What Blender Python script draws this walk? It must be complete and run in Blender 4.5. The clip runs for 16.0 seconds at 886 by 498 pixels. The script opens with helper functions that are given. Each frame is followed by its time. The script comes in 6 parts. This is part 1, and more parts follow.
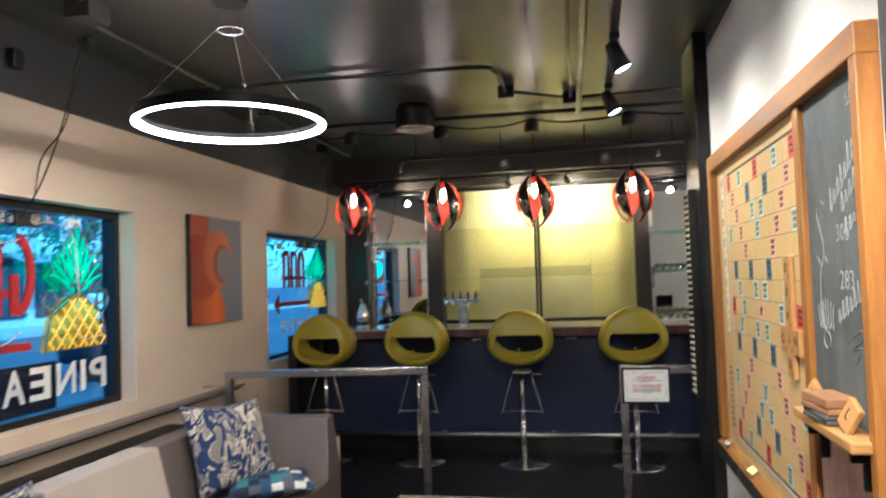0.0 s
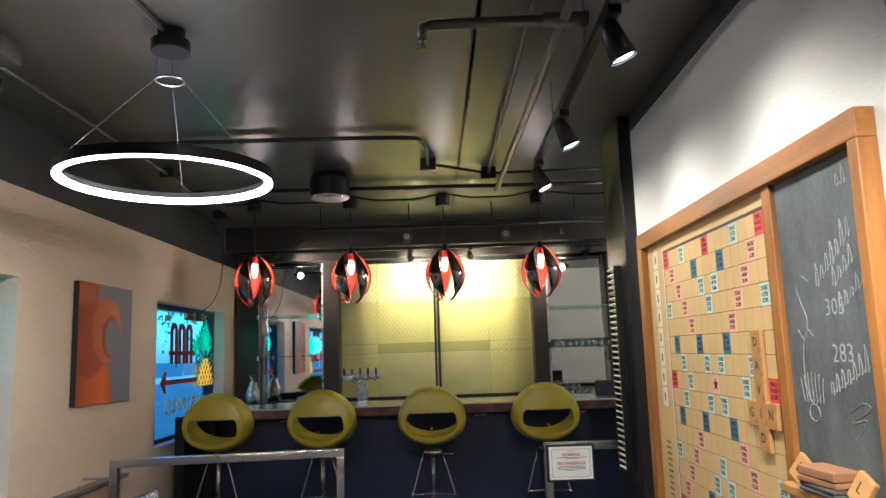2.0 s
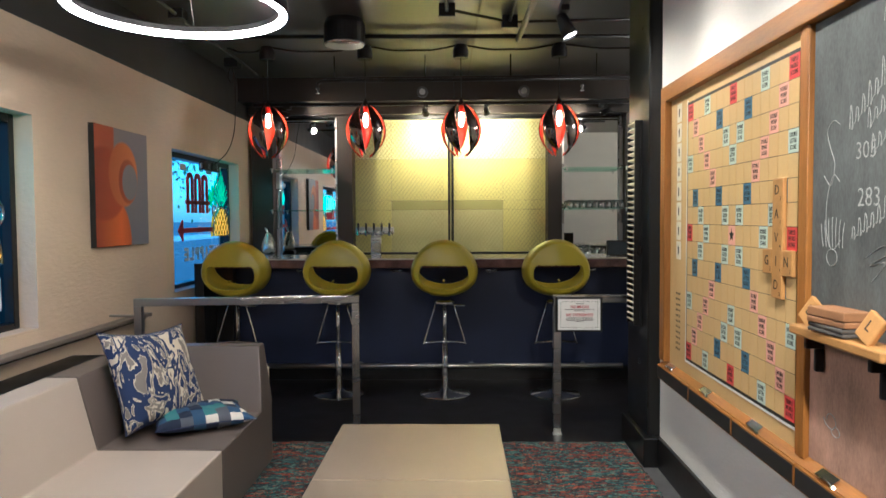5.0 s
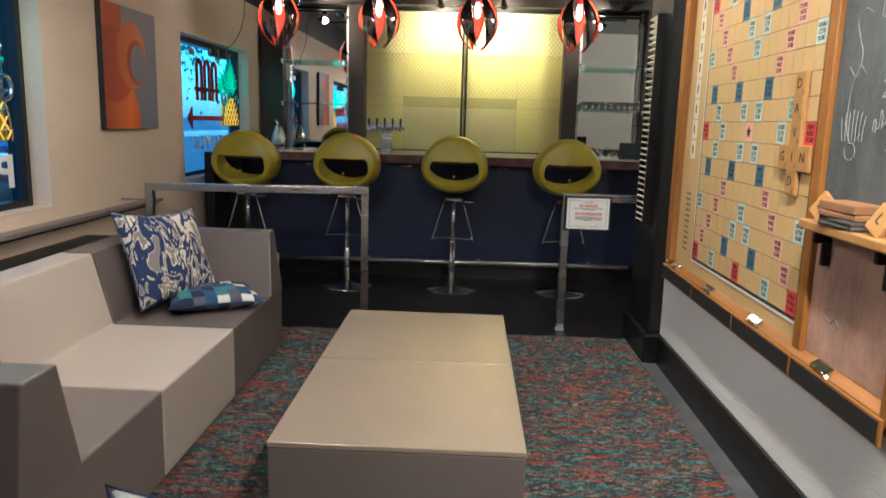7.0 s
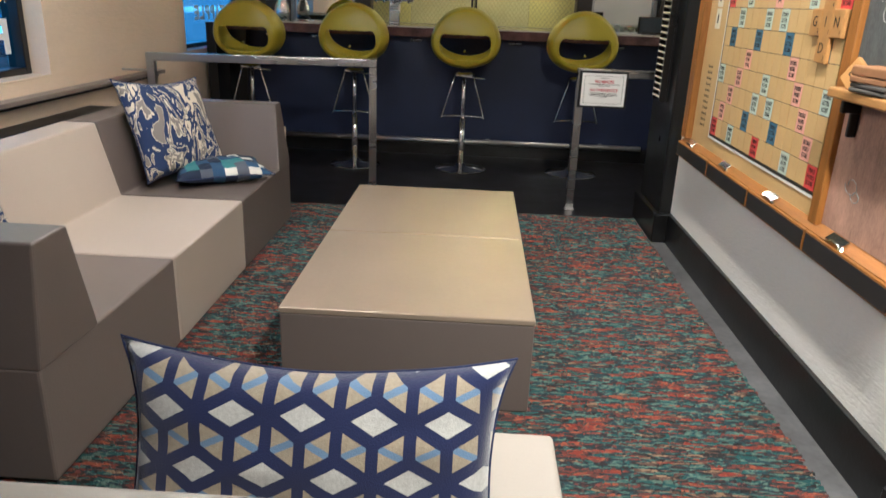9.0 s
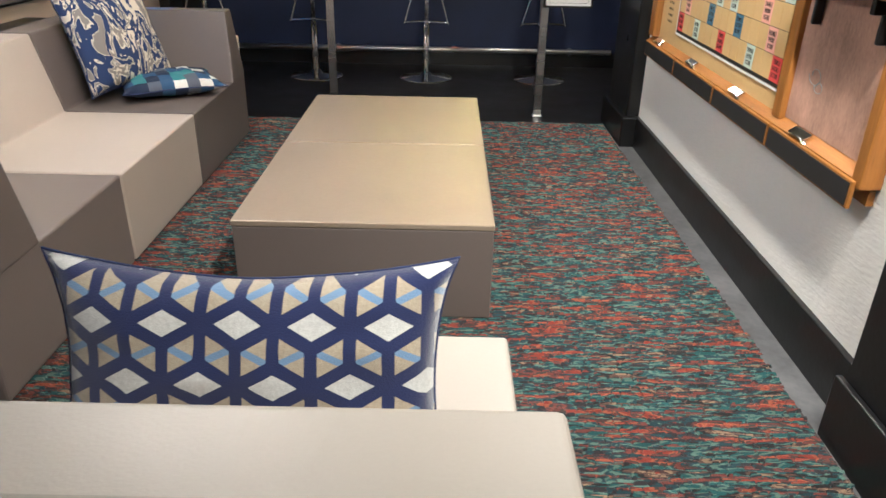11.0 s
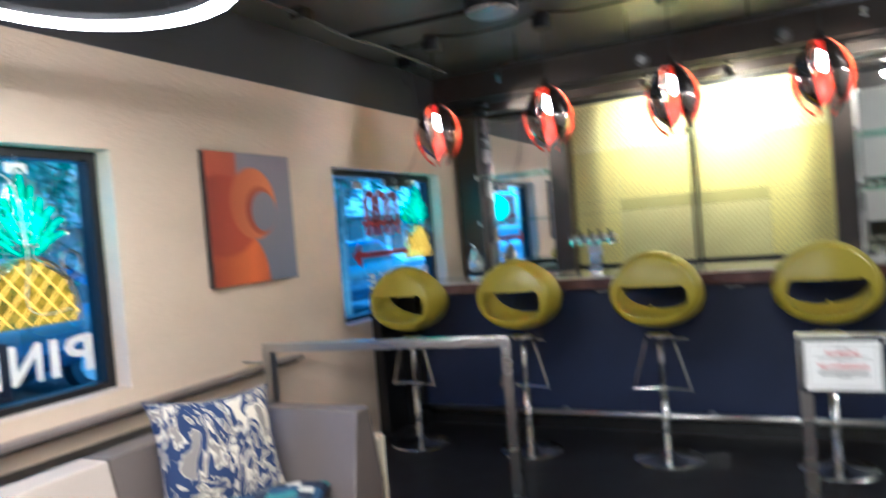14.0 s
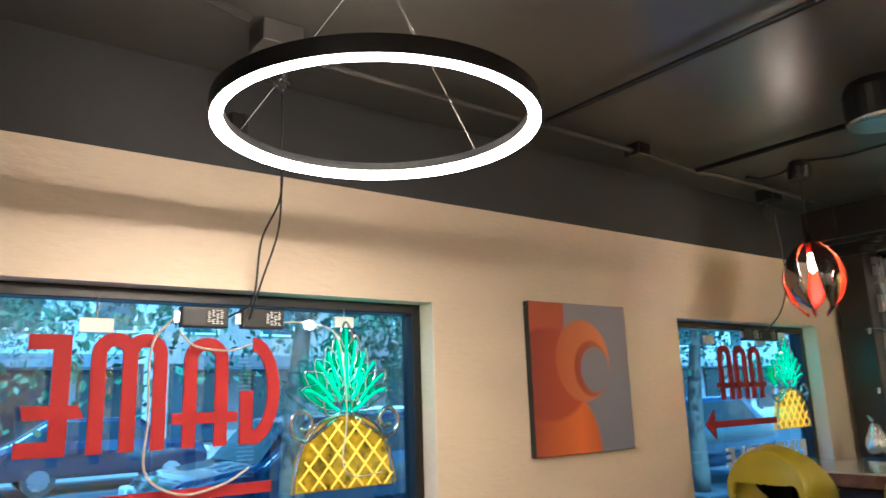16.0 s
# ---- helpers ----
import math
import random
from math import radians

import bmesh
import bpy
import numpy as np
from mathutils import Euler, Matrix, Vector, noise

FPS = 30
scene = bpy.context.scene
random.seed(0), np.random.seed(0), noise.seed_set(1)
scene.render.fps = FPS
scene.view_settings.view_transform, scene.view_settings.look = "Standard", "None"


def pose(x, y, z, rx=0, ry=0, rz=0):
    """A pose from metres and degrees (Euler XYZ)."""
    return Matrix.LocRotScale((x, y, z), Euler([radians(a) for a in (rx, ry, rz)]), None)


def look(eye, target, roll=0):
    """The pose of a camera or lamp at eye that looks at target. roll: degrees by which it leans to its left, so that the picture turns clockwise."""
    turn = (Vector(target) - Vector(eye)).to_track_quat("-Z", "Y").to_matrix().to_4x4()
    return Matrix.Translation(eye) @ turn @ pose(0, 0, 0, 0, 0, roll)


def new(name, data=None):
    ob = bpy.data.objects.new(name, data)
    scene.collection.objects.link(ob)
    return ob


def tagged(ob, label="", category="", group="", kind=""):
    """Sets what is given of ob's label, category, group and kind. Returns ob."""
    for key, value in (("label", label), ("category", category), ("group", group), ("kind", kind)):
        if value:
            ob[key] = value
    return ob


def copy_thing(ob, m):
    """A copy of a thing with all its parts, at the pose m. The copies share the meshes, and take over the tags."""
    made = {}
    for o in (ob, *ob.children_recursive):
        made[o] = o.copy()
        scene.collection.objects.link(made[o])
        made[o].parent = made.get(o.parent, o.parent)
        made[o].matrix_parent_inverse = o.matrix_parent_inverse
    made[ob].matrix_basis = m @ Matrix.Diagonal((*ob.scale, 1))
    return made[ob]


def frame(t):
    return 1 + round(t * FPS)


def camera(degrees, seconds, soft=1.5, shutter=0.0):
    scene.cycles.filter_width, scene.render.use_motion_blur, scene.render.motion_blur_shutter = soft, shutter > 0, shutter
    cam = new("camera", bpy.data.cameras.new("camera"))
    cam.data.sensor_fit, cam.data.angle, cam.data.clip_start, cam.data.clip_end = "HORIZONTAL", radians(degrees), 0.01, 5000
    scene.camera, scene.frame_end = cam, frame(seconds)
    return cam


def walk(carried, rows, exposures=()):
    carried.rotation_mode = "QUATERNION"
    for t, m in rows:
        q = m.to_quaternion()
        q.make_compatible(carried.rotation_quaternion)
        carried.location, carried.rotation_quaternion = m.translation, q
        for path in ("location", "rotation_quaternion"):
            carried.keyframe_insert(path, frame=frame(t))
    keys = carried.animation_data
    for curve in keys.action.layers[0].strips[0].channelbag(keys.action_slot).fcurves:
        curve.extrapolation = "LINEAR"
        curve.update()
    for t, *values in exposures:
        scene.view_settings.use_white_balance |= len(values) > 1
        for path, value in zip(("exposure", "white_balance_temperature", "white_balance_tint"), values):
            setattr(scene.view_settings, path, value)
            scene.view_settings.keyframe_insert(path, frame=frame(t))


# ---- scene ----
cam = camera(63.8, 16.0, shutter=0.6)
PATH = [
    (0, (0.162, 0.188, 1.502), (-0.228, 2.147, 1.587), -1.9),
    (0.5, (0.017, 0.243, 1.506), (-0.191, 2.221, 1.714), -2.0),
    (1, (-0.15, 0.272, 1.524), (-0.238, 2.25, 1.801), -2.1),
    (1.5, (-0.226, 0.289, 1.514), (-0.249, 2.266, 1.814), -2.0),
    (2, (-0.237, 0.285, 1.507), (-0.241, 2.265, 1.79), -1.9),
    (2.5, (-0.236, 0.283, 1.499), (-0.246, 2.268, 1.742), -1.8),
    (3, (-0.247, 0.292, 1.486), (-0.265, 2.284, 1.667), -1.6),
    (3.5, (-0.261, 0.308, 1.464), (-0.288, 2.305, 1.573), -1.4),
    (4, (-0.263, 0.32, 1.447), (-0.297, 2.32, 1.482), -1.1),
    (6.5, (-0.264, 0.299, 1.362), (-0.323, 2.279, 1.09), 1.1),
    (7, (-0.269, 0.301, 1.343), (-0.333, 2.269, 0.992), 1.6),
    (7.5, (-0.274, 0.303, 1.324), (-0.342, 2.255, 0.896), 1.8),
    (8, (-0.276, 0.311, 1.31), (-0.348, 2.245, 0.805), 2.0),
    (8.5, (-0.282, 0.317, 1.296), (-0.354, 2.228, 0.711), 2.1),
    (9, (-0.282, 0.326, 1.281), (-0.352, 2.212, 0.621), 2.2),
    (11.5, (-0.156, 0.411, 1.227), (-0.141, 2.205, 0.342), 0.8),
    (12, (0.095, 0.577, 1.235), (0.06, 2.391, 0.396), -1.2),
    (12.5, (0.212, 0.782, 1.241), (0.097, 2.625, 0.473), -3.4),
    (13, (0.244, 1.103, 1.314), (0.068, 3.014, 0.751), -5.7),
    (13.5, (0.319, 1.438, 1.375), (-0.143, 3.36, 1.068), -7.8),
    (14, (0.361, 1.675, 1.453), (-0.52, 3.47, 1.404), -4.8),
    (14.5, (0.217, 1.793, 1.511), (-0.906, 3.436, 1.711), -2.9),
    (15, (0.139, 1.941, 1.555), (-1.166, 3.414, 1.916), -2.3),
    (15.5, (0.117, 2.085, 1.551), (-1.362, 3.363, 1.978), -1.6),
    (16, (0.117, 2.145, 1.538), (-1.45, 3.317, 1.95), -2.0),
]
EXPOSURES = [(0.0, 1.25, 4350, 10), (1.0, 1.15, 4300, 10), (4.0, 1.08, 4350, 10), (7.0, 1.1, 4400, 10), (9.0, 1.35, 4400, 10), (11.5, 1.65, 4400, 10), (12.5, 1.75, 4450, 10), (13.2, 1.9, 4350, 10), (14.0, 1.9, 4050, 10), (14.5, 1.83, 3980, 10), (15.0, 1.73, 4050, 10), (15.5, 1.7, 4500, 10), (16.0, 1.7, 4750, 10)]
walk(cam, [(t, look(eye, target, roll)) for t, eye, target, roll in PATH], EXPOSURES)

# ---- world, sun and large lights ----
world = bpy.data.worlds.new("world")
scene.world = world
world.use_nodes = True
wn = world.node_tree.nodes
sky = wn.new("ShaderNodeTexSky")
sky.sky_type = "NISHITA"
sky.sun_disc = False
sky.sun_elevation, sky.sun_rotation = radians(38), radians(100)
wn["Background"].inputs["Strength"].default_value = 0.15
world.node_tree.links.new(sky.outputs[0], wn["Background"].inputs["Color"])


def lamp(name, kind, energy, color, m, size=0.05, angle=60, blend=0.5):
    data = bpy.data.lights.new(name, kind)
    data.energy, data.color = energy, color
    if kind == "SPOT":
        data.spot_size, data.spot_blend, data.shadow_soft_size = radians(angle), blend, size
    elif kind == "POINT":
        data.shadow_soft_size = size
    elif kind == "SUN":
        data.angle = radians(angle)
    ob = new(name, data)
    ob.matrix_world = m
    return ob


lamp("sun", "SUN", 4.4, (1.0, 0.94, 0.86), look((6, -3, 9), (0, 0, 0)), angle=0.5)
WARM, NEUTRAL = (1.0, 0.685, 0.32), (1.0, 0.73, 0.41)
TRACK_HEADS = ((2.47, (0.87, 2.55, 1.2)), (3.47, (0.87, 3.45, 1.2)), (4.34, (0.87, 4.2, 1.25)), (1.35, (0.85, 2.4, 0.1)), (0.3, (0.45, 2.0, 0.0)), (0.8, (-0.4, 3.0, 0.36)))
for (hy, aim), watt in zip(TRACK_HEADS, (23, 22, 20, 92, 68, 74)):
    lamp("track_light", "SPOT", watt, NEUTRAL, look((0.37, hy + 0.02, 2.42), aim), 0.05, 105 if hy < 2 else 155, 1.0)
BAR_HEADS = (-1.95, -0.58, 0.02, 1.15)
BAR_AIMS = (-1.1, -0.50, 0.10, 0.45)
for hx, ax in zip(BAR_HEADS, BAR_AIMS):
    lamp("bar_light", "SPOT", 43, WARM, look((hx, 7.42, 2.44), (ax, 8.0, 2.24)), 0.03, 105, 0.9)
BULBS = (-1.848, -1.032, -0.237, 0.573)
for bx in BULBS:
    lamp("pendant_light", "POINT", 11.0, (1.0, 0.66, 0.32), pose(bx, 6.26, 2.22), 0.02)

for ny in (3.63, 7.20):
    lamp("neon_light", "POINT", 0.45, (0.10, 1.0, 0.55), pose(-2.50, ny, 1.66), 0.14)
lamp("passage_light", "POINT", 28, NEUTRAL, pose(2.3, 5.9, 2.45), 0.06)

# ---- materials ----


def nodes_of(name):
    m = bpy.data.materials.new(name)
    m.use_nodes = True
    t = m.node_tree
    return m, t, t.nodes["Principled BSDF"]


def nd(t, kind, **values):
    n = t.nodes.new(kind)
    for k, v in values.items():
        n.inputs[k.replace("_", " ")].default_value = v
    return n


def ramp(t, source, stops, constant=False):
    r = t.nodes.new("ShaderNodeValToRGB")
    r.color_ramp.interpolation = "CONSTANT" if constant else "LINEAR"
    els = r.color_ramp.elements
    while len(els) < len(stops):
        els.new(0.5)
    for e, (p, c) in zip(els, stops):
        e.position, e.color = p, (*c, 1)
    t.links.new(source, r.inputs[0])
    return r.outputs[0]


def maths(t, op, a, b=0.0, c=None):
    n = t.nodes.new("ShaderNodeMath")
    n.operation = op
    for i, v in enumerate((a, b, c)):
        if v is None:
            continue
        if isinstance(v, (int, float)):
            n.inputs[i].default_value = v
        else:
            t.links.new(v, n.inputs[i])
    return n.outputs[0]


def mixed(t, fac, a, b):
    n = t.nodes.new("ShaderNodeMix")
    n.data_type = "RGBA"
    for sock, v in ((n.inputs[0], fac), (n.inputs[6], a), (n.inputs[7], b)):
        if isinstance(v, (tuple, list)):
            sock.default_value = (*v[:3], 1)
        elif isinstance(v, (int, float)):
            sock.default_value = v
        else:
            t.links.new(v, sock)
    return n.outputs[2]


def coords(t, scale=(1, 1, 1)):
    tc = t.nodes.new("ShaderNodeTexCoord")
    mp = t.nodes.new("ShaderNodeMapping")
    mp.inputs["Scale"].default_value = scale
    t.links.new(tc.outputs["Object"], mp.inputs[0])
    return mp.outputs[0]


def noise_of(t, vec, scale, detail=4.0, rough=0.55, distortion=0.0):
    n = nd(t, "ShaderNodeTexNoise", Scale=scale, Detail=detail, Roughness=rough, Distortion=distortion)
    t.links.new(vec, n.inputs["Vector"])
    return n.outputs["Fac"]


def bump(t, b, height, strength=0.2, distance=0.01):
    n = nd(t, "ShaderNodeBump", Strength=strength, Distance=distance)
    t.links.new(height, n.inputs["Height"])
    t.links.new(n.outputs[0], b.inputs["Normal"])


def mat(name, col, rough=0.5, metal=0.0, var=0.12, scale=3.0, bumps=0.12, bscale=90.0, stretch=(1, 1, 1), coat=0.0, rvar=0.12):
    m, t, b = nodes_of(name)
    v = coords(t, stretch)
    big, fine = noise_of(t, v, scale), noise_of(t, v, bscale, 3.0)
    both = maths(t, "ADD", maths(t, "MULTIPLY", big, 0.7), maths(t, "MULTIPLY", fine, 0.3))
    lo, hi = [c * (1 - var) for c in col], [min(1, c * (1 + var)) for c in col]
    t.links.new(ramp(t, both, ((0.3, lo), (0.7, hi))), b.inputs["Base Color"])
    t.links.new(maths(t, "ADD", maths(t, "MULTIPLY", big, 2 * rvar), max(0.02, rough - rvar)), b.inputs["Roughness"])
    b.inputs["Metallic"].default_value = metal
    b.inputs["Coat Weight"].default_value = coat
    if bumps:
        bump(t, b, fine, bumps, 0.004)
    return m


def glow(name, col, strength):
    m, t, b = nodes_of(name)
    b.inputs["Base Color"].default_value = (*col, 1)
    b.inputs["Emission Color"].default_value = (*col, 1)
    b.inputs["Emission Strength"].default_value = strength
    return m


def glass(name, tint=(1, 1, 1), gloss=0.1, rough=0.0):
    m, t, b = nodes_of(name)
    tr, gl, mx = t.nodes.new("ShaderNodeBsdfTransparent"), t.nodes.new("ShaderNodeBsdfGlossy"), t.nodes.new("ShaderNodeMixShader")
    tr.inputs[0].default_value, gl.inputs[0].default_value = (*tint, 1), (1, 1, 1, 1)
    gl.inputs["Roughness"].default_value, mx.inputs[0].default_value = rough, gloss
    t.links.new(tr.outputs[0], mx.inputs[1])
    t.links.new(gl.outputs[0], mx.inputs[2])
    t.links.new(mx.outputs[0], t.nodes["Material Output"].inputs[0])
    return m


M_BEIGE = mat("beige_wall_paint", (0.70, 0.565, 0.42), 0.5, var=0.05, bumps=0.8, bscale=32, stretch=(1, 0.5, 1.6), rvar=0.05)
M_WHITE = mat("white_wall_paint", (0.80, 0.775, 0.73), 0.6, var=0.04, bumps=0.55, bscale=55, stretch=(1, 0.5, 1.8), rvar=0.05)
M_DARKWALL = mat("charcoal_wall_paint", (0.045, 0.045, 0.048), 0.45, var=0.1, bscale=40)
M_CEIL = mat("dark_ceiling_paint", (0.07, 0.066, 0.06), 0.31, var=0.1, scale=1.2, bumps=0.1, bscale=14, rvar=0.06)
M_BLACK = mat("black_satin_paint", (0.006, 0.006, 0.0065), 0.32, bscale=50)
M_BLACKMET = mat("black_metal", (0.015, 0.015, 0.016), 0.35, 0.4)
M_BRONZE = mat("dark_bronze_trim", (0.032, 0.025, 0.021), 0.4, 0.3)
M_NAVY = mat("navy_panel", (0.009, 0.016, 0.054), 0.46, var=0.2, bscale=120)
M_FLOOR = mat("dark_slate_floor", (0.007, 0.007, 0.008), 0.35, var=0.4, scale=4, bscale=30)
M_CONC = mat("grey_concrete", (0.10, 0.10, 0.104), 0.45, var=0.45, scale=7, bscale=40)
M_STEEL = mat("brushed_steel", (0.55, 0.54, 0.53), 0.28, 1.0, var=0.06, bscale=40, stretch=(0.05, 1, 1), bumps=0.05)
M_CHROME = mat("chrome", (0.7, 0.7, 0.7), 0.1, 1.0, var=0.03, bumps=0, rvar=0.03)
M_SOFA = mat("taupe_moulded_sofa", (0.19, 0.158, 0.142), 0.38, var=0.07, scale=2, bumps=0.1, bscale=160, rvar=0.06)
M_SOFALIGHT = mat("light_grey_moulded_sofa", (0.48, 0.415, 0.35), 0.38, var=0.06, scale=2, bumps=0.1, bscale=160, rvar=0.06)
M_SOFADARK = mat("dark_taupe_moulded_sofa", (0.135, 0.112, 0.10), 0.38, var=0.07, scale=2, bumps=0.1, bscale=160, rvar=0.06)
M_BLOCK = mat("off_white_moulded_seat", (0.41, 0.375, 0.33), 0.4, var=0.04, scale=2, bumps=0.1, bscale=160, rvar=0.05)
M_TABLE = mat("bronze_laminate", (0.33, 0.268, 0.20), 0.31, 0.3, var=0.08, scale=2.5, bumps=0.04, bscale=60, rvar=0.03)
M_LIME = mat("lime_moulded_shell", (0.37, 0.305, 0.005), 0.36, var=0.06, bumps=0.08, bscale=200, rvar=0.05)
M_WOOD = mat("honey_oak", (0.285, 0.118, 0.014), 0.45, var=0.38, scale=5, bumps=0.12, bscale=60, stretch=(3, 0.3, 3))
M_WOODV = mat("honey_oak_upright", (0.285, 0.118, 0.014), 0.45, var=0.38, scale=5, bumps=0.12, bscale=60, stretch=(3, 3, 0.3))
M_PLY = mat("pale_board_print", (0.58, 0.40, 0.16), 0.42, var=0.08, scale=3, bumps=0.05)
M_TILEWOOD = mat("tile_maple", (0.42, 0.225, 0.062), 0.4, var=0.2, scale=20, stretch=(1, 1, 6))
M_LINE = mat("dark_board_line", (0.03, 0.028, 0.025), 0.5)
M_RED = mat("red_square", (0.62, 0.06, 0.05), 0.5)
M_PINK = mat("pink_square", (0.74, 0.38, 0.30), 0.5)
M_BLUE = mat("blue_square", (0.07, 0.17, 0.27), 0.5)
M_PALE = mat("pale_blue_square", (0.52, 0.62, 0.55), 0.5)
M_INK = mat("black_ink", (0.015, 0.014, 0.014), 0.6, bumps=0)
M_CREAM = mat("cream_card", (0.76, 0.70, 0.55), 0.5, bumps=0.03)
M_PAPER = mat("white_paper", (0.78, 0.77, 0.75), 0.5, var=0.03, bumps=0.02)
M_REDINK = mat("red_ink", (0.45, 0.03, 0.04), 0.6, bumps=0)
M_SIGNRED = mat("red_enamel", (0.35, 0.010, 0.008), 0.75, var=0.08)
M_VINYL = mat("white_vinyl", (0.75, 0.77, 0.76), 0.5, bumps=0)
M_PLASTIC = mat("black_plastic", (0.012, 0.012, 0.013), 0.4)
M_CABLE = mat("dark_cable", (0.02, 0.02, 0.02), 0.45)
M_WIRE = mat("pale_cable", (0.5, 0.45, 0.38), 0.5)
M_GREYPIPE = mat("painted_grey_pipe", (0.085, 0.08, 0.075), 0.38, 0.2)
M_COUNTER = mat("polished_dark_counter", (0.11, 0.055, 0.05), 0.16, var=0.5, scale=9, bumps=0.02, rvar=0.04, coat=0.6)
M_MARBLE = mat("pale_stone_top", (0.50, 0.46, 0.40), 0.14, var=0.2, scale=6, bumps=0.02, rvar=0.04, coat=0.5)
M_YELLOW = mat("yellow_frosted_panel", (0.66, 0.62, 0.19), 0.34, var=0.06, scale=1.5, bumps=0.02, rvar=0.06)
# Paler yellow: the spotlights' wash on the top row is put into the colour.
M_YELLOWWASH = mat("lamp_washed_yellow_panel", (0.78, 0.75, 0.34), 0.34, var=0.05, scale=1.5, bumps=0.02, rvar=0.06)
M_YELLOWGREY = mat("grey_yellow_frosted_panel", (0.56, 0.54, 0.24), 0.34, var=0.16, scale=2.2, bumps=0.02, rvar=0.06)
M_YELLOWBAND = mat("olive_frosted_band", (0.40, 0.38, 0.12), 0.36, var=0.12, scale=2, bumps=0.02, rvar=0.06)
M_MESH = mat("expanded_metal", (0.46, 0.43, 0.18), 0.45, 0.6)
M_MIRROR = mat("mirror_silver", (0.86, 0.87, 0.86), 0.02, 1.0, var=0.0, bumps=0, rvar=0.0)
M_SMOKE = mat("smoked_chrome", (0.30, 0.27, 0.25), 0.06, 1.0, var=0.05, bumps=0, rvar=0.02)
M_ORANGE = mat("orange_lacquer", (0.66, 0.055, 0.002), 0.4, var=0.05, bumps=0)
M_ORANGE.node_tree.nodes["Principled BSDF"].inputs["Specular IOR Level"].default_value = 0.15
M_BULB = glow("lit_bulb", (1.0, 0.70, 0.42), 35)
M_RING = glow("lit_ring_diffuser", (1.0, 0.72, 0.42), 74)
M_HEAD = glow("lit_lamp_face", (1.0, 0.74, 0.48), 12)
M_NEONG = glow("green_neon", (0.0, 0.36, 0.15), 0.5)
M_NEONY = glow("yellow_neon", (0.85, 0.44, 0.03), 0.4)
# The panes' blue tint carries the cool daylight of the street.
M_DAYTINT = glass("blue_daylight_glass", (0.54, 0.84, 1.0), 0.06)
M_SHELFGLASS = glass("green_edge_glass", (0.70, 0.90, 0.82), 0.25)
M_TUMBLER = glass("clear_tumbler", (0.92, 0.95, 0.95), 0.42, 0.05)
M_GTUBE = glass("clear_tube", (0.30, 0.38, 0.40), 0.55, 0.12)


# Patchy emission stands in for daylight and neon shining through the acrylic.
def lit_acrylic(name, tint, col, strength):
    m, t, b = nodes_of(name)
    tr, em, mx = t.nodes.new("ShaderNodeBsdfTransparent"), t.nodes.new("ShaderNodeEmission"), t.nodes.new("ShaderNodeMixShader")
    tr.inputs[0].default_value, em.inputs[0].default_value, em.inputs[1].default_value = (*tint, 1), (*col, 1), strength
    t.links.new(maths(t, "MULTIPLY", maths(t, "SMOOTH_MIN", maths(t, "MULTIPLY", maths(t, "SUBTRACT", noise_of(t, coords(t), 26, 3), 0.32), 2.0), 0.8, 0.1), 0.8), mx.inputs[0])
    t.links.new(tr.outputs[0], mx.inputs[1])
    t.links.new(em.outputs[0], mx.inputs[2])
    t.links.new(mx.outputs[0], t.nodes["Material Output"].inputs[0])
    return m


M_GREENTINT = lit_acrylic("backlit_green_acrylic", (0.16, 0.90, 0.58), (0.0, 0.42, 0.14), 0.5)
M_YELLOWTINT = lit_acrylic("backlit_yellow_acrylic", (1.0, 0.86, 0.30), (0.9, 0.46, 0.0), 0.35)

# woven rug in broken yarn lines
M_RUG, t, b = nodes_of("woven_rug")
geo = t.nodes.new("ShaderNodeNewGeometry")
patch = noise_of(t, coords(t, (1.6, 5.0, 1)), 1.3, 3)
streak = noise_of(t, coords(t, (5, 50, 1)), 1.0, 0.8)
flake = noise_of(t, coords(t, (70, 230, 30)), 1.0, 3)
drift = maths(t, "ADD", maths(t, "MULTIPLY", maths(t, "SUBTRACT", patch, 0.5), 0.8), maths(t, "ADD", maths(t, "MULTIPLY", maths(t, "SUBTRACT", flake, 0.5), 0.16), maths(t, "MULTIPLY", maths(t, "SUBTRACT", streak, 0.5), 2.0)))
pick = maths(t, "FRACT", maths(t, "ADD", maths(t, "ADD", maths(t, "MULTIPLY", geo.outputs["Random Per Island"], 0.16), drift), 0.60))
RUG = ((0.0, (0.212, 0.041, 0.025)), (0.10, (0.068, 0.038, 0.034)), (0.20, (0.248, 0.171, 0.105)), (0.28, (0.106, 0.065, 0.050)), (0.37, (0.025, 0.024, 0.026)), (0.48, (0.028, 0.088, 0.091)), (0.57, (0.106, 0.171, 0.144)), (0.64, (0.025, 0.053, 0.066)), (0.72, (0.035, 0.030, 0.034)), (0.80, (0.149, 0.047, 0.037)), (0.88, (0.063, 0.047, 0.042)), (0.94, (0.298, 0.088, 0.044)))
t.links.new(ramp(t, pick, RUG, True), b.inputs["Base Color"])
b.inputs["Roughness"].default_value = 0.95
bump(t, b, noise_of(t, coords(t), 260, 2), 0.6, 0.004)
M_RUGBASE = mat("rug_backing", (0.05, 0.04, 0.04), 0.95)

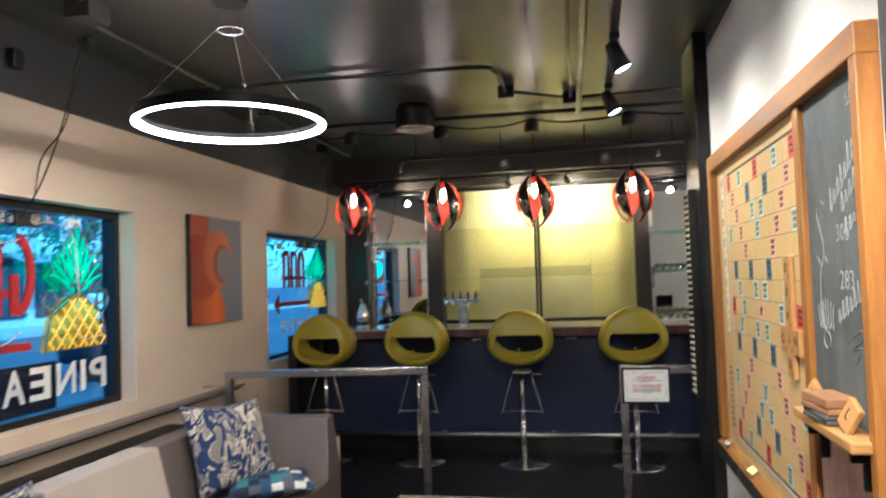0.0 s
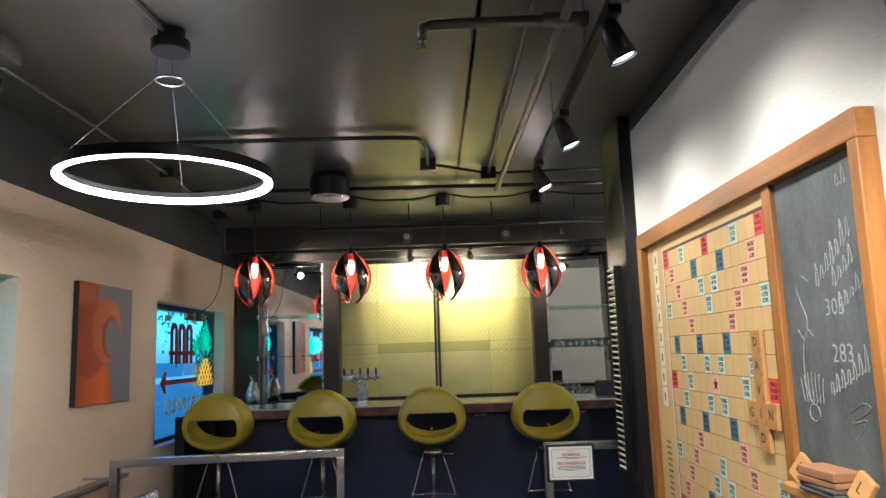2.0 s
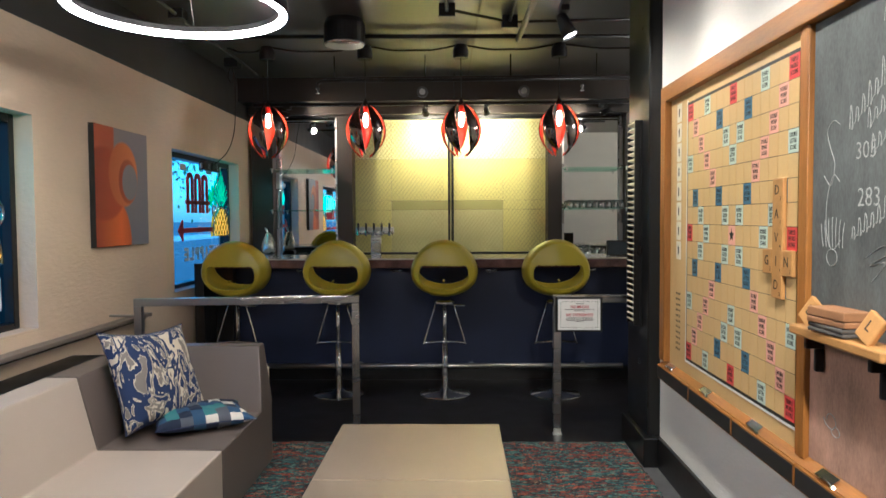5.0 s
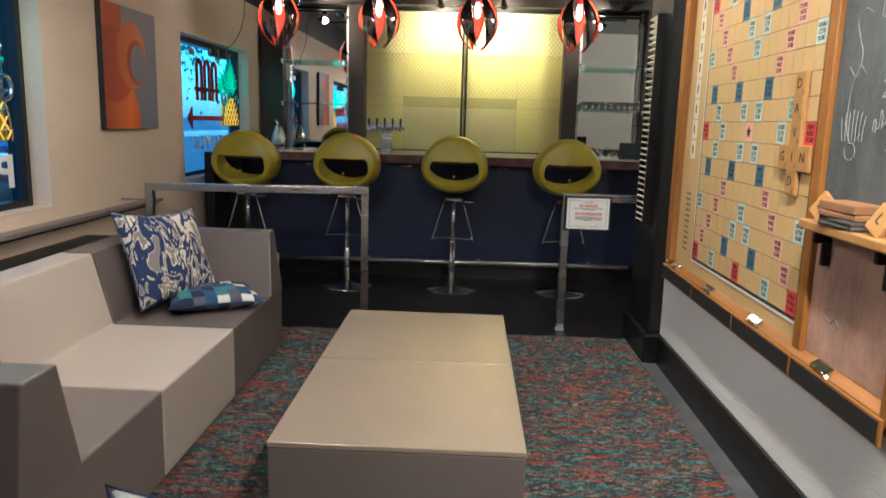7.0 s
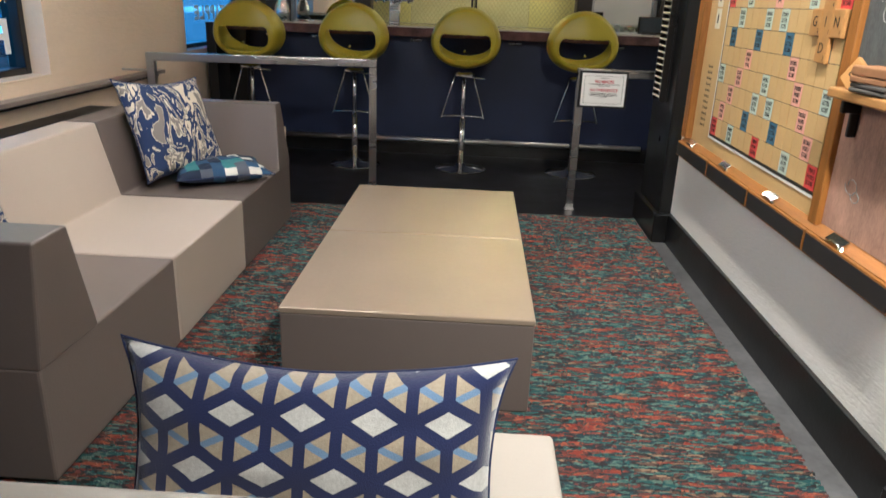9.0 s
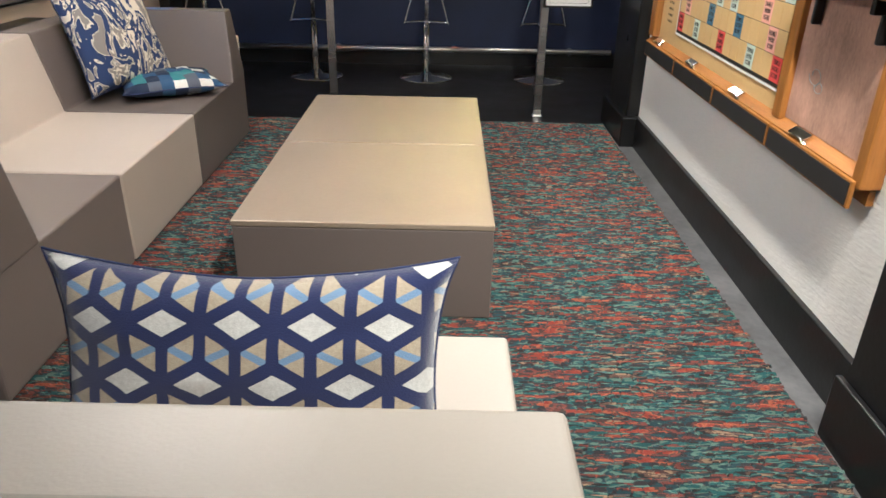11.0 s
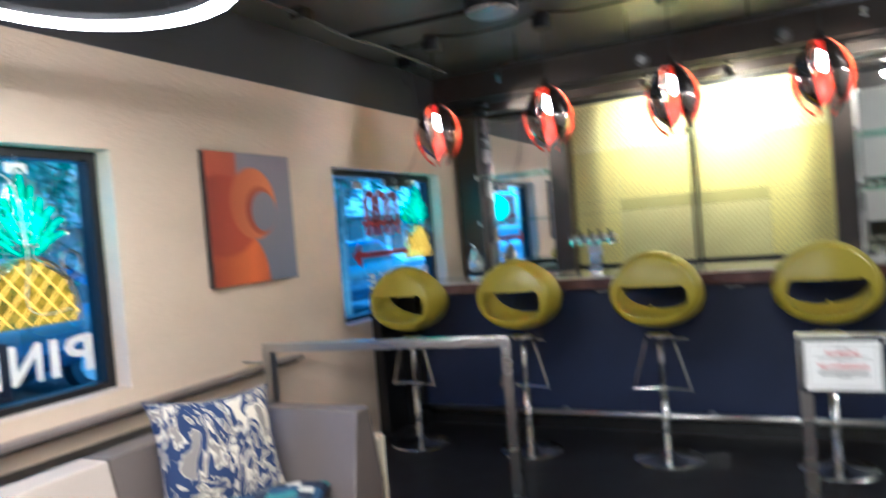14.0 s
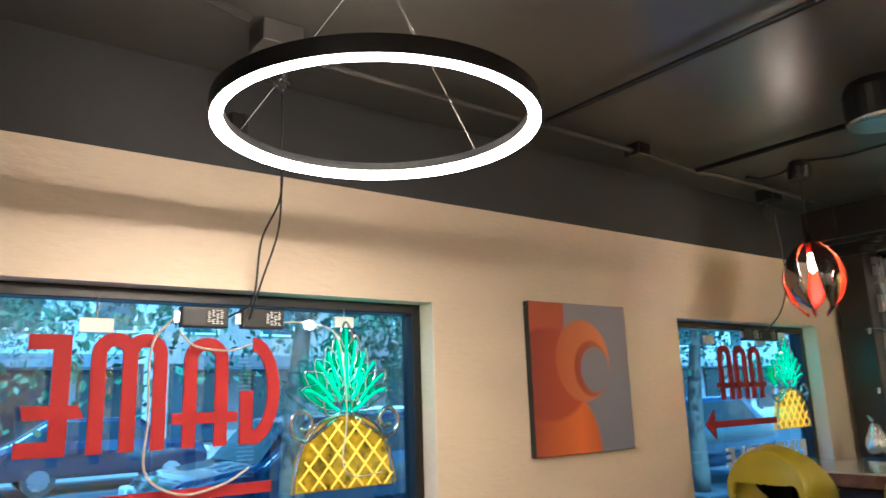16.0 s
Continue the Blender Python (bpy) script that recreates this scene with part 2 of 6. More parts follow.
# ikat cushion cloth
M_IKAT, t, b = nodes_of("ikat_cloth")
v = coords(t, (1.15, 1, 0.6))
f = noise_of(t, v, 7.5, 2.5, 0.5, 1.0)
fray = maths(t, "ADD", f, maths(t, "MULTIPLY", maths(t, "SUBTRACT", noise_of(t, coords(t, (60, 60, 9)), 1.0, 2), 0.5), 0.07))
CREAM, NAVY, GREY = (0.60, 0.54, 0.43), (0.018, 0.035, 0.11), (0.22, 0.20, 0.18)
t.links.new(ramp(t, fray, ((0.0, GREY), (0.36, CREAM), (0.375, NAVY), (0.45, CREAM), (0.465, GREY), (0.50, CREAM), (0.515, NAVY), (0.575, CREAM), (0.66, GREY)), True), b.inputs["Base Color"])
b.inputs["Roughness"].default_value = 0.9
bump(t, b, noise_of(t, coords(t), 400, 2), 0.3, 0.002)

# patchwork of woven squares
M_CHECK, t, b = nodes_of("checked_cloth")
v = coords(t, (17, 0.01, 14))
sn = t.nodes.new("ShaderNodeVectorMath")
sn.operation = "FLOOR"
t.links.new(v, sn.inputs[0])
wnz = t.nodes.new("ShaderNodeTexWhiteNoise")
t.links.new(sn.outputs[0], wnz.inputs["Vector"])
t.links.new(ramp(t, wnz.outputs["Value"], ((0, (0.012, 0.02, 0.05)), (0.34, (0.03, 0.075, 0.16)), (0.55, (0.06, 0.2, 0.22)), (0.70, (0.09, 0.10, 0.13)), (0.86, (0.66, 0.64, 0.58))), True), b.inputs["Base Color"])
b.inputs["Roughness"].default_value = 0.9
bump(t, b, noise_of(t, coords(t), 300, 2), 0.4, 0.002)

# velvet lattice cloth: navy bands round beige triangles and pale lozenges
M_LATTICE, t, b = nodes_of("lattice_cloth")
sep = t.nodes.new("ShaderNodeSeparateXYZ")
t.links.new(coords(t), sep.inputs[0])
CELL, ROW, HALF, BAND = 0.118, 0.094, 0.033, 0.0118
rowv = maths(t, "DIVIDE", sep.outputs[2], ROW)
rowk, rowf = maths(t, "FLOOR", rowv), maths(t, "FRACT", rowv)
shift = maths(t, "MULTIPLY", maths(t, "FLOORED_MODULO", rowk, 2.0), 0.5)
cellu = maths(t, "FRACT", maths(t, "ADD", maths(t, "DIVIDE", sep.outputs[0], CELL), shift))
side_s = maths(t, "MULTIPLY", maths(t, "ABSOLUTE", maths(t, "SUBTRACT", cellu, 0.5)), 2.0)
inv_s = maths(t, "SUBTRACT", 1.0, side_s)
low_d = maths(t, "SUBTRACT", maths(t, "MULTIPLY", rowf, ROW), maths(t, "MULTIPLY", inv_s, HALF))
up_d = maths(t, "SUBTRACT", maths(t, "MULTIPLY", maths(t, "SUBTRACT", 1.0, rowf), ROW), maths(t, "MULTIPLY", side_s, HALF))
near_d = maths(t, "MINIMUM", low_d, up_d)
loz = maths(t, "LESS_THAN", near_d, 0.0)
diag = maths(t, "MAXIMUM", maths(t, "LESS_THAN", maths(t, "ABSOLUTE", near_d), BAND), maths(t, "MULTIPLY", maths(t, "MAXIMUM", maths(t, "LESS_THAN", inv_s, 0.17), maths(t, "LESS_THAN", side_s, 0.17)), maths(t, "SUBTRACT", 1.0, loz)))
strip = maths(t, "LESS_THAN", maths(t, "ABSOLUTE", maths(t, "SUBTRACT", maths(t, "ADD", maths(t, "MULTIPLY", rowf, ROW), maths(t, "MULTIPLY", inv_s, ROW - 2 * HALF)), ROW - HALF)), 0.0062)
weave = noise_of(t, coords(t), 160, 3)
pale_c = mixed(t, weave, (0.42, 0.42, 0.41), (0.74, 0.74, 0.72))
ground_c = mixed(t, loz, mixed(t, weave, (0.30, 0.25, 0.175), (0.50, 0.43, 0.32)), pale_c)
c2 = mixed(t, maths(t, "MULTIPLY", strip, maths(t, "SUBTRACT", 1.0, loz)), ground_c, (0.17, 0.27, 0.46))
t.links.new(mixed(t, diag, c2, (0.008, 0.015, 0.085)), b.inputs["Base Color"])
b.inputs["Roughness"].default_value = 0.85
b.inputs["Sheen Weight"].default_value = 0.4
bump(t, b, maths(t, "ADD", maths(t, "MULTIPLY", diag, 2.0), noise_of(t, coords(t), 350, 2)), 0.4, 0.003)

# abstract canvas: warm crescents over slate
M_CANVAS, t, b = nodes_of("abstract_canvas")
sep = t.nodes.new("ShaderNodeSeparateXYZ")
t.links.new(coords(t, (1, 1.38, 1.31)), sep.inputs[0])
PU, PV = sep.outputs[1], sep.outputs[2]


def disc(cu, cv, ru, rv, soft=0.012):
    du, dv = maths(t, "DIVIDE", maths(t, "SUBTRACT", PU, cu), ru), maths(t, "DIVIDE", maths(t, "SUBTRACT", PV, cv), rv)
    d = maths(t, "SQRT", maths(t, "ADD", maths(t, "MULTIPLY", du, du), maths(t, "MULTIPLY", dv, dv)))
    n = nd(t, "ShaderNodeMapRange", From_Min=1 - soft / ru, From_Max=1 + soft / ru, To_Min=1.0, To_Max=0.0)
    t.links.new(d, n.inputs["Value"])
    return n.outputs[0]


base = ramp(t, PV, ((0.0, (0.19, 0.20, 0.27)), (1.0, (0.30, 0.27, 0.31))))
shade = ramp(t, PV, ((0.0, (0.72, 0.13, 0.02)), (0.5, (0.34, 0.06, 0.03)), (1.0, (0.48, 0.10, 0.04))))
pale = ramp(t, PU, ((0.2, (0.46, 0.10, 0.03)), (0.7, (0.72, 0.22, 0.06))))
c = mixed(t, disc(0.0, 0.95, 0.34, 0.75), base, shade)
c = mixed(t, disc(0.28, 0.02, 0.36, 0.40), c, ramp(t, PU, ((0.0, (0.30, 0.05, 0.02)), (0.45, (0.78, 0.17, 0.02)), (0.62, (0.60, 0.12, 0.02)))))
c = mixed(t, disc(0.16, 0.52, 0.40, 0.30, 0.02), c, ramp(t, PU, ((0.0, (0.26, 0.04, 0.02)), (0.5, (0.52, 0.075, 0.02)))))
c = mixed(t, disc(0.51, 0.61, 0.275, 0.275, 0.01), c, pale)
c = mixed(t, disc(0.595, 0.555, 0.180, 0.190, 0.01), c, ramp(t, PU, ((0.40, (0.30, 0.045, 0.02)), (0.75, (0.55, 0.13, 0.03)))))
c = mixed(t, disc(0.630, 0.548, 0.150, 0.155, 0.008), c, base)
t.links.new(c, b.inputs["Base Color"])
b.inputs["Roughness"].default_value = 0.55
bump(t, b, noise_of(t, coords(t), 260, 2), 0.3, 0.002)

M_CHALK = mat("chalkboard_slate", (0.085, 0.092, 0.092), 0.75, var=0.55, scale=5, bumps=0.05, stretch=(1, 1.6, 0.7))
M_CORK = mat("dusty_brown_board", (0.36, 0.215, 0.15), 0.8, var=0.42, scale=6, bumps=0.05, stretch=(1, 1.6, 0.7))
M_CHALKLINE = mat("white_chalk", (0.30, 0.31, 0.305), 0.9, var=0.4, scale=120)
M_ASPHALT = mat("asphalt", (0.06, 0.062, 0.066), 0.8, var=0.3, scale=1)
M_PAVE = mat("pavement", (0.30, 0.30, 0.30), 0.8, var=0.2, scale=1)
M_BRICK = mat("facade_brick", (0.30, 0.22, 0.18), 0.8, var=0.2, scale=2)
M_STONE = mat("facade_stone", (0.42, 0.40, 0.37), 0.8, var=0.15, scale=2)
M_DARKGLASS = mat("dark_glazing", (0.03, 0.04, 0.05), 0.08, bumps=0)
M_CARBLUE = mat("blue_black_car_paint", (0.015, 0.022, 0.045), 0.2, 0.3, coat=1.0, bumps=0)
M_CARWHITE = mat("white_car_paint", (0.7, 0.7, 0.7), 0.25, coat=1.0, bumps=0)
M_TYRE = mat("tyre_rubber", (0.015, 0.015, 0.016), 0.8)
M_BARK = mat("bark", (0.09, 0.07, 0.05), 0.9, scale=12)
M_LEAF = mat("leaf", (0.05, 0.11, 0.045), 0.6, var=0.5, scale=1.5)

# ---- building helpers ----
LOC = {}


def thing(name, label, category, loc=(0, 0, 0), group="", kind=""):
    ob = tagged(new(name), label, category, group, kind)
    ob.location = loc
    LOC[ob] = Vector(loc)
    return ob


def part(name, bm, material, parent=None, label="", smooth=False):
    me = bpy.data.meshes.new(name)
    root = parent
    while root is not None and root.parent is not None:
        root = root.parent
    if root in LOC:
        bmesh.ops.translate(bm, verts=bm.verts, vec=-LOC[root])
    bm.to_mesh(me)
    bm.free()
    me.materials.append(material)
    if smooth:
        for p in me.polygons:
            p.use_smooth = True
    ob = new(name, me)
    if parent is not None:
        ob.parent = parent
    return tagged(ob, label)


def solid(name, bm, material, label, category, kind="", group="", smooth=False):
    return tagged(part(name, bm, material, None, "", smooth), label, category, group, kind)


def box(x0, x1, y0, y1, z0, z1, bevel=0.0, bm=None):
    bm = bm or bmesh.new()
    vs = [bm.verts.new((x, y, z)) for x in (x0, x1) for y in (y0, y1) for z in (z0, z1)]
    fs = [bm.faces.new([vs[i] for i in q]) for q in ((0, 1, 3, 2), (4, 6, 7, 5), (0, 4, 5, 1), (2, 3, 7, 6), (0, 2, 6, 4), (1, 5, 7, 3))]
    if bevel:
        bmesh.ops.bevel(bm, geom=list({e for f in fs for e in f.edges}), offset=bevel, segments=2, affect="EDGES", profile=0.5)
    return bm


def sweep(pts, r, seg=10, bm=None, closed=False, cap=True):
    bm = bm or bmesh.new()
    pts = [Vector(p) for p in pts]
    n, rings, nrm = len(pts), [], None
    for i, p in enumerate(pts):
        a = pts[(i - 1) % n] if closed or i else p
        c = pts[(i + 1) % n] if closed or i < n - 1 else p
        d = (c - a).normalized()
        if nrm is None:
            nrm = d.orthogonal().normalized()
        nrm = (nrm - d * nrm.dot(d)).normalized()
        bi = d.cross(nrm)
        rr = r[i] if isinstance(r, (list, tuple)) else r
        rings.append([bm.verts.new(p + rr * (math.cos(2 * math.pi * k / seg) * nrm + math.sin(2 * math.pi * k / seg) * bi)) for k in range(seg)])
    for i in range(n if closed else n - 1):
        a, c = rings[i], rings[(i + 1) % n]
        for k in range(seg):
            bm.faces.new((a[k], a[(k + 1) % seg], c[(k + 1) % seg], c[k]))
    if cap and not closed:
        bm.faces.new(rings[0][::-1])
        bm.faces.new(rings[-1])
    return bm


def lathe(profile, centre, seg=24, bm=None):
    return sweep([(centre[0], centre[1], centre[2] + z + i * 1e-5) for i, (r, z) in enumerate(profile)], [max(r, 0.0005) for r, z in profile], seg, bm)


def smoothed(points, steps=6):
    """A soft line through the points."""
    p = [Vector(q) for q in points]
    p = [p[0] * 2 - p[1]] + p + [p[-1] * 2 - p[-2]]
    out = []
    for i in range(1, len(p) - 2):
        a, b0, c0, d = p[i - 1:i + 3]
        for k in range(steps):
            s = k / steps
            out.append(0.5 * (2 * b0 + (c0 - a) * s + (2 * a - 5 * b0 + 4 * c0 - d) * s * s + (3 * b0 - a - 3 * c0 + d) * s ** 3))
    return out + [p[-2]]


WEST_TEXT = Matrix(((0, 0, -1, 0), (-1, 0, 0, 0), (0, 1, 0, 0), (0, 0, 0, 1)))
SOUTH_TEXT = Matrix(((1, 0, 0, 0), (0, 0, -1, 0), (0, 1, 0, 0), (0, 0, 0, 1)))


def lettering(text, size, turn, place, depth=0.001, width=None, bold=0.0, align="CENTER"):
    cu = bpy.data.curves.new("text", "FONT")
    cu.body, cu.size, cu.extrude, cu.align_x, cu.align_y, cu.offset = text, size, depth, align, "CENTER", bold
    cu.resolution_u = 2
    ob = bpy.data.objects.new("text", cu)
    me = bpy.data.meshes.new_from_object(ob)
    bm = bmesh.new()
    bm.from_mesh(me)
    xs = [q.co.x for q in bm.verts]
    k = width / (max(xs) - min(xs)) if width else 1.0
    bmesh.ops.transform(bm, matrix=Matrix.Translation(place) @ turn @ Matrix.Diagonal((k, 1, 1, 1)), verts=bm.verts)
    bpy.data.objects.remove(ob)
    bpy.data.curves.remove(cu)
    bpy.data.meshes.remove(me)
    return bm


def extruded(outline, thickness, place=Matrix.Identity(4), bm=None):
    """A flat outline in x and y, thickened along z."""
    bm = bm or bmesh.new()
    lo = [bm.verts.new(place @ Vector((x, y, 0))) for x, y in outline]
    hi = [bm.verts.new(place @ Vector((x, y, thickness))) for x, y in outline]
    n = len(outline)
    bm.faces.new(lo[::-1])
    bm.faces.new(hi)
    for i in range(n):
        bm.faces.new((lo[i], lo[(i + 1) % n], hi[(i + 1) % n], hi[i]))
    return bm

# ---- structure ----
CEIL = 2.84
S = "structure"


def wall_with_windows(name, x0, x1, y0, y1, z0, z1, holes, material, label):
    bm = bmesh.new()
    y = y0
    for ha, hb, zb, zt in holes:
        box(x0, x1, y, ha, z0, z1, bm=bm)
        if zb > z0:
            box(x0, x1, ha, hb, z0, zb, bm=bm)
        box(x0, x1, ha, hb, zt, z1, bm=bm)
        y = hb
    box(x0, x1, y, y1, z0, z1, bm=bm)
    return solid(name, bm, material, label, "wall", S)


WINS = ((1.30, 4.03, 0.83, 1.97), (5.85, 7.54, 0.83, 1.97))
wall_with_windows("wall_west", -2.72, -2.5, -1.6, 9.0, -0.1, 2.45, WINS, M_BEIGE, "beige textured plaster wall with two shop windows")
solid("wall_west_upper", box(-2.72, -2.497, -1.6, 9.0, 2.45, CEIL), M_DARKWALL, "charcoal painted band above the beige wall", "wall", S)
solid("wall_east", box(0.87, 1.05, 1.825, 4.32, 0.0, 2.735), M_WHITE, "white textured wall behind the game board", "wall", S)
solid("wall_east_upper", box(0.868, 1.05, 1.825, 4.32, 2.735, CEIL), M_DARKWALL, "charcoal band above the white wall", "wall", S)
solid("wall_east_rear", box(0.79, 1.05, -1.6, 1.825, 0.0, CEIL), M_BLACK, "black painted pier beside the white wall", "wall", S)
solid("pier", box(0.80, 1.15, 4.32, 4.80, 0.0, CEIL, 0.012), M_BLACK, "glossy black painted pier beside the bar", "pier", S)
solid("pier_plinth", box(0.770, 1.17, 4.28, 4.83, 0.0, 0.172, 0.008), M_BLACK, "black plinth round the pier", "baseboard", S)
solid("pier_plinth_rear", box(0.768, 0.789, -1.5, 1.845, 0.0, 0.19, 0.006), M_BLACK, "black plinth of the rear pier", "baseboard", S)
solid("baseboard", box(0.848, 0.87, 1.847, 4.28, 0.0, 0.175, 0.004), M_BLACK, "glossy black baseboard under the white wall", "baseboard", S)
solid("wall_bar_east", box(3.3, 3.45, 3.4, 9.0, 0.0, CEIL), M_WHITE, "white end wall beyond the bar", "wall", S)
solid("wall_return", box(1.15, 3.3, 3.4, 3.6, 0.0, CEIL), M_WHITE, "white wall of the side passage", "wall", S)
solid("wall_return_side", box(1.05, 1.15, 3.4, 4.32, 0.0, CEIL), M_DARKWALL, "charcoal wall behind the pier", "wall", S)
solid("wall_north", box(-2.5, 3.3, 8.12, 8.3, 0.0, CEIL), M_DARKWALL, "dark wall behind the bar", "wall", S)
solid("wall_south", box(-2.72, 1.05, -1.75, -1.6, 0.0, CEIL), M_WHITE, "white wall at the rear of the room", "wall", S)
solid("ceiling", box(-2.72, 3.45, -1.75, 9.0, CEIL, 3.0), M_CEIL, "dark glossy painted concrete ceiling", "ceiling", S)
floor = solid("floor", box(-2.72, 3.45, -1.75, 9.0, -0.1, 0.0), M_FLOOR, "dark slate floor", "floor", S)
solid("floor_border", box(0.60, 0.85, -1.5, 4.72, 0.0, 0.004), M_CONC, "bare grey concrete strip beside the rug", "floor", S)
bm = bmesh.new()
RN = 60
for j in range(RN + 1):
    y = -1.5 + 6.2 * j / RN
    for k, x in enumerate((-2.35, 0.752 + 0.012 * noise.noise((0, y * 3, 0)))):
        bm.verts.new((x, y, 0.005))
        bm.verts.new((x, y, 0.016))
bm.verts.ensure_lookup_table()
for j in range(RN):
    a, c = 4 * j, 4 * (j + 1)
    bm.faces.new([bm.verts[i] for i in (a + 1, a + 3, c + 3, c + 1)])
    bm.faces.new([bm.verts[i] for i in (a + 3, a + 2, c + 2, c + 3)])
    bm.faces.new([bm.verts[i] for i in (a, a + 1, c + 1, c)])
bm.faces.new([bm.verts[i] for i in (4 * RN, 4 * RN + 1, 4 * RN + 3, 4 * RN + 2)])
rug = thing("rug", "woven rug in broken red, teal and tan stripes", "rug", (-0.8, 1.6, 0.005))
part("backing", bm, M_RUGBASE, rug)
rng = np.random.default_rng(3)
vs, fs = [], []
y = -0.2
while y < 4.69:
    x = -2.0 if y > 4.3 else -1.5
    while x < 0.745:
        L, w, h = rng.uniform(0.012, 0.055), rng.uniform(0.0036, 0.0062), rng.uniform(0.003, 0.010)
        x1 = min(x + L, 0.752 + rng.uniform(-0.008, 0.01))
        s0, s1, yy = rng.uniform(-0.003, 0.003), rng.uniform(-0.003, 0.003), y + rng.uniform(-0.002, 0.002)
        n = len(vs)
        vs += [(x, yy - w + s0, 0.0155), (x + 0.003, yy + s0, 0.016 + h), (x, yy + w + s0, 0.0155), (x1, yy - w + s1, 0.0155), (x1 - 0.003, yy + s1, 0.016 + h), (x1, yy + w + s1, 0.0155)]
        fs += [(n, n + 3, n + 4, n + 1), (n + 1, n + 4, n + 5, n + 2), (n, n + 1, n + 2), (n + 3, n + 5, n + 4)]
        x = x1 + 0.001
    y += 0.0078
me = bpy.data.meshes.new("yarn")
me.from_pydata([(a + 0.8, c - 1.6, d - 0.005) for a, c, d in vs], [], fs)
me.materials.append(M_RUG)
yarn_ob = new("yarn", me)
yarn_ob.parent = rug
tagged(yarn_ob, "broken coloured yarn loops", kind="stuff")


# ---- windows with their neon signs ----
def window(name, ya, yb, zb, zt, label):
    w = thing(name, label, "window", (-2.6, (ya + yb) / 2, zb), kind=S)
    f = 0.045
    for y0, y1, z0, z1 in ((ya, ya + f, zb, zt), (yb - f, yb, zb, zt), (ya + f, yb - f, zb, zb + f), (ya + f, yb - f, zt - f, zt)):
        part("window_frame", box(-2.69, -2.60, y0, y1, z0, z1, 0.004), M_BLACKMET, w, "black aluminium frame")
    p = part("pane", box(-2.655, -2.649, ya + f, yb - f, zb + f, zt - f), M_DAYTINT, w, "window glass tinted with the blue of daylight")
    p.visible_shadow = False
    part("window_sill", box(-2.60, -2.502, ya, yb, zb, zb + 0.012, 0.003), M_BEIGE, w)
    return w


window("window_1", *WINS[0], "wide shop window in a black frame")
window("window_2", *WINS[1], "shop window in a black frame beside the bar")

LEAVES = []
for reach, lift, width, start in ((0.0, 0.315, 0.034, 0.10), (0.045, 0.265, 0.030, 0.09), (0.085, 0.215, 0.032, 0.05), (0.0, 0.20, 0.036, 0.0), (0.135, 0.165, 0.032, 0.02), (0.075, 0.13, 0.030, 0.0), (0.18, 0.115, 0.030, -0.01), (0.19, 0.05, 0.026, -0.03), (0.10, 0.03, 0.028, -0.04)):
    for s in ((1,) if reach == 0 else (-1, 1)):
        width = width * 1.35 if s == -1 or reach == 0 else width
        d = Vector((reach * s, lift - start))
        n = Vector((-d.y, d.x)).normalized()
        mid = Vector((0.25 * reach * s, start)) + d * 0.42 + Vector((0, 0.03 if reach > 0.1 else 0.0))
        a0, tip = Vector((0.05 * reach * s / 0.2, start)), Vector((reach * s, lift))
        LEAVES.append([tuple(q) for q in (a0, mid * 0.5 + a0 * 0.5 + n * width * 0.8, mid + n * width, tip * 0.7 + mid * 0.3 + n * width * 0.55, tip, tip * 0.7 + mid * 0.3 - n * width * 0.45, mid - n * width, mid * 0.5 + a0 * 0.5 - n * width * 0.8)])


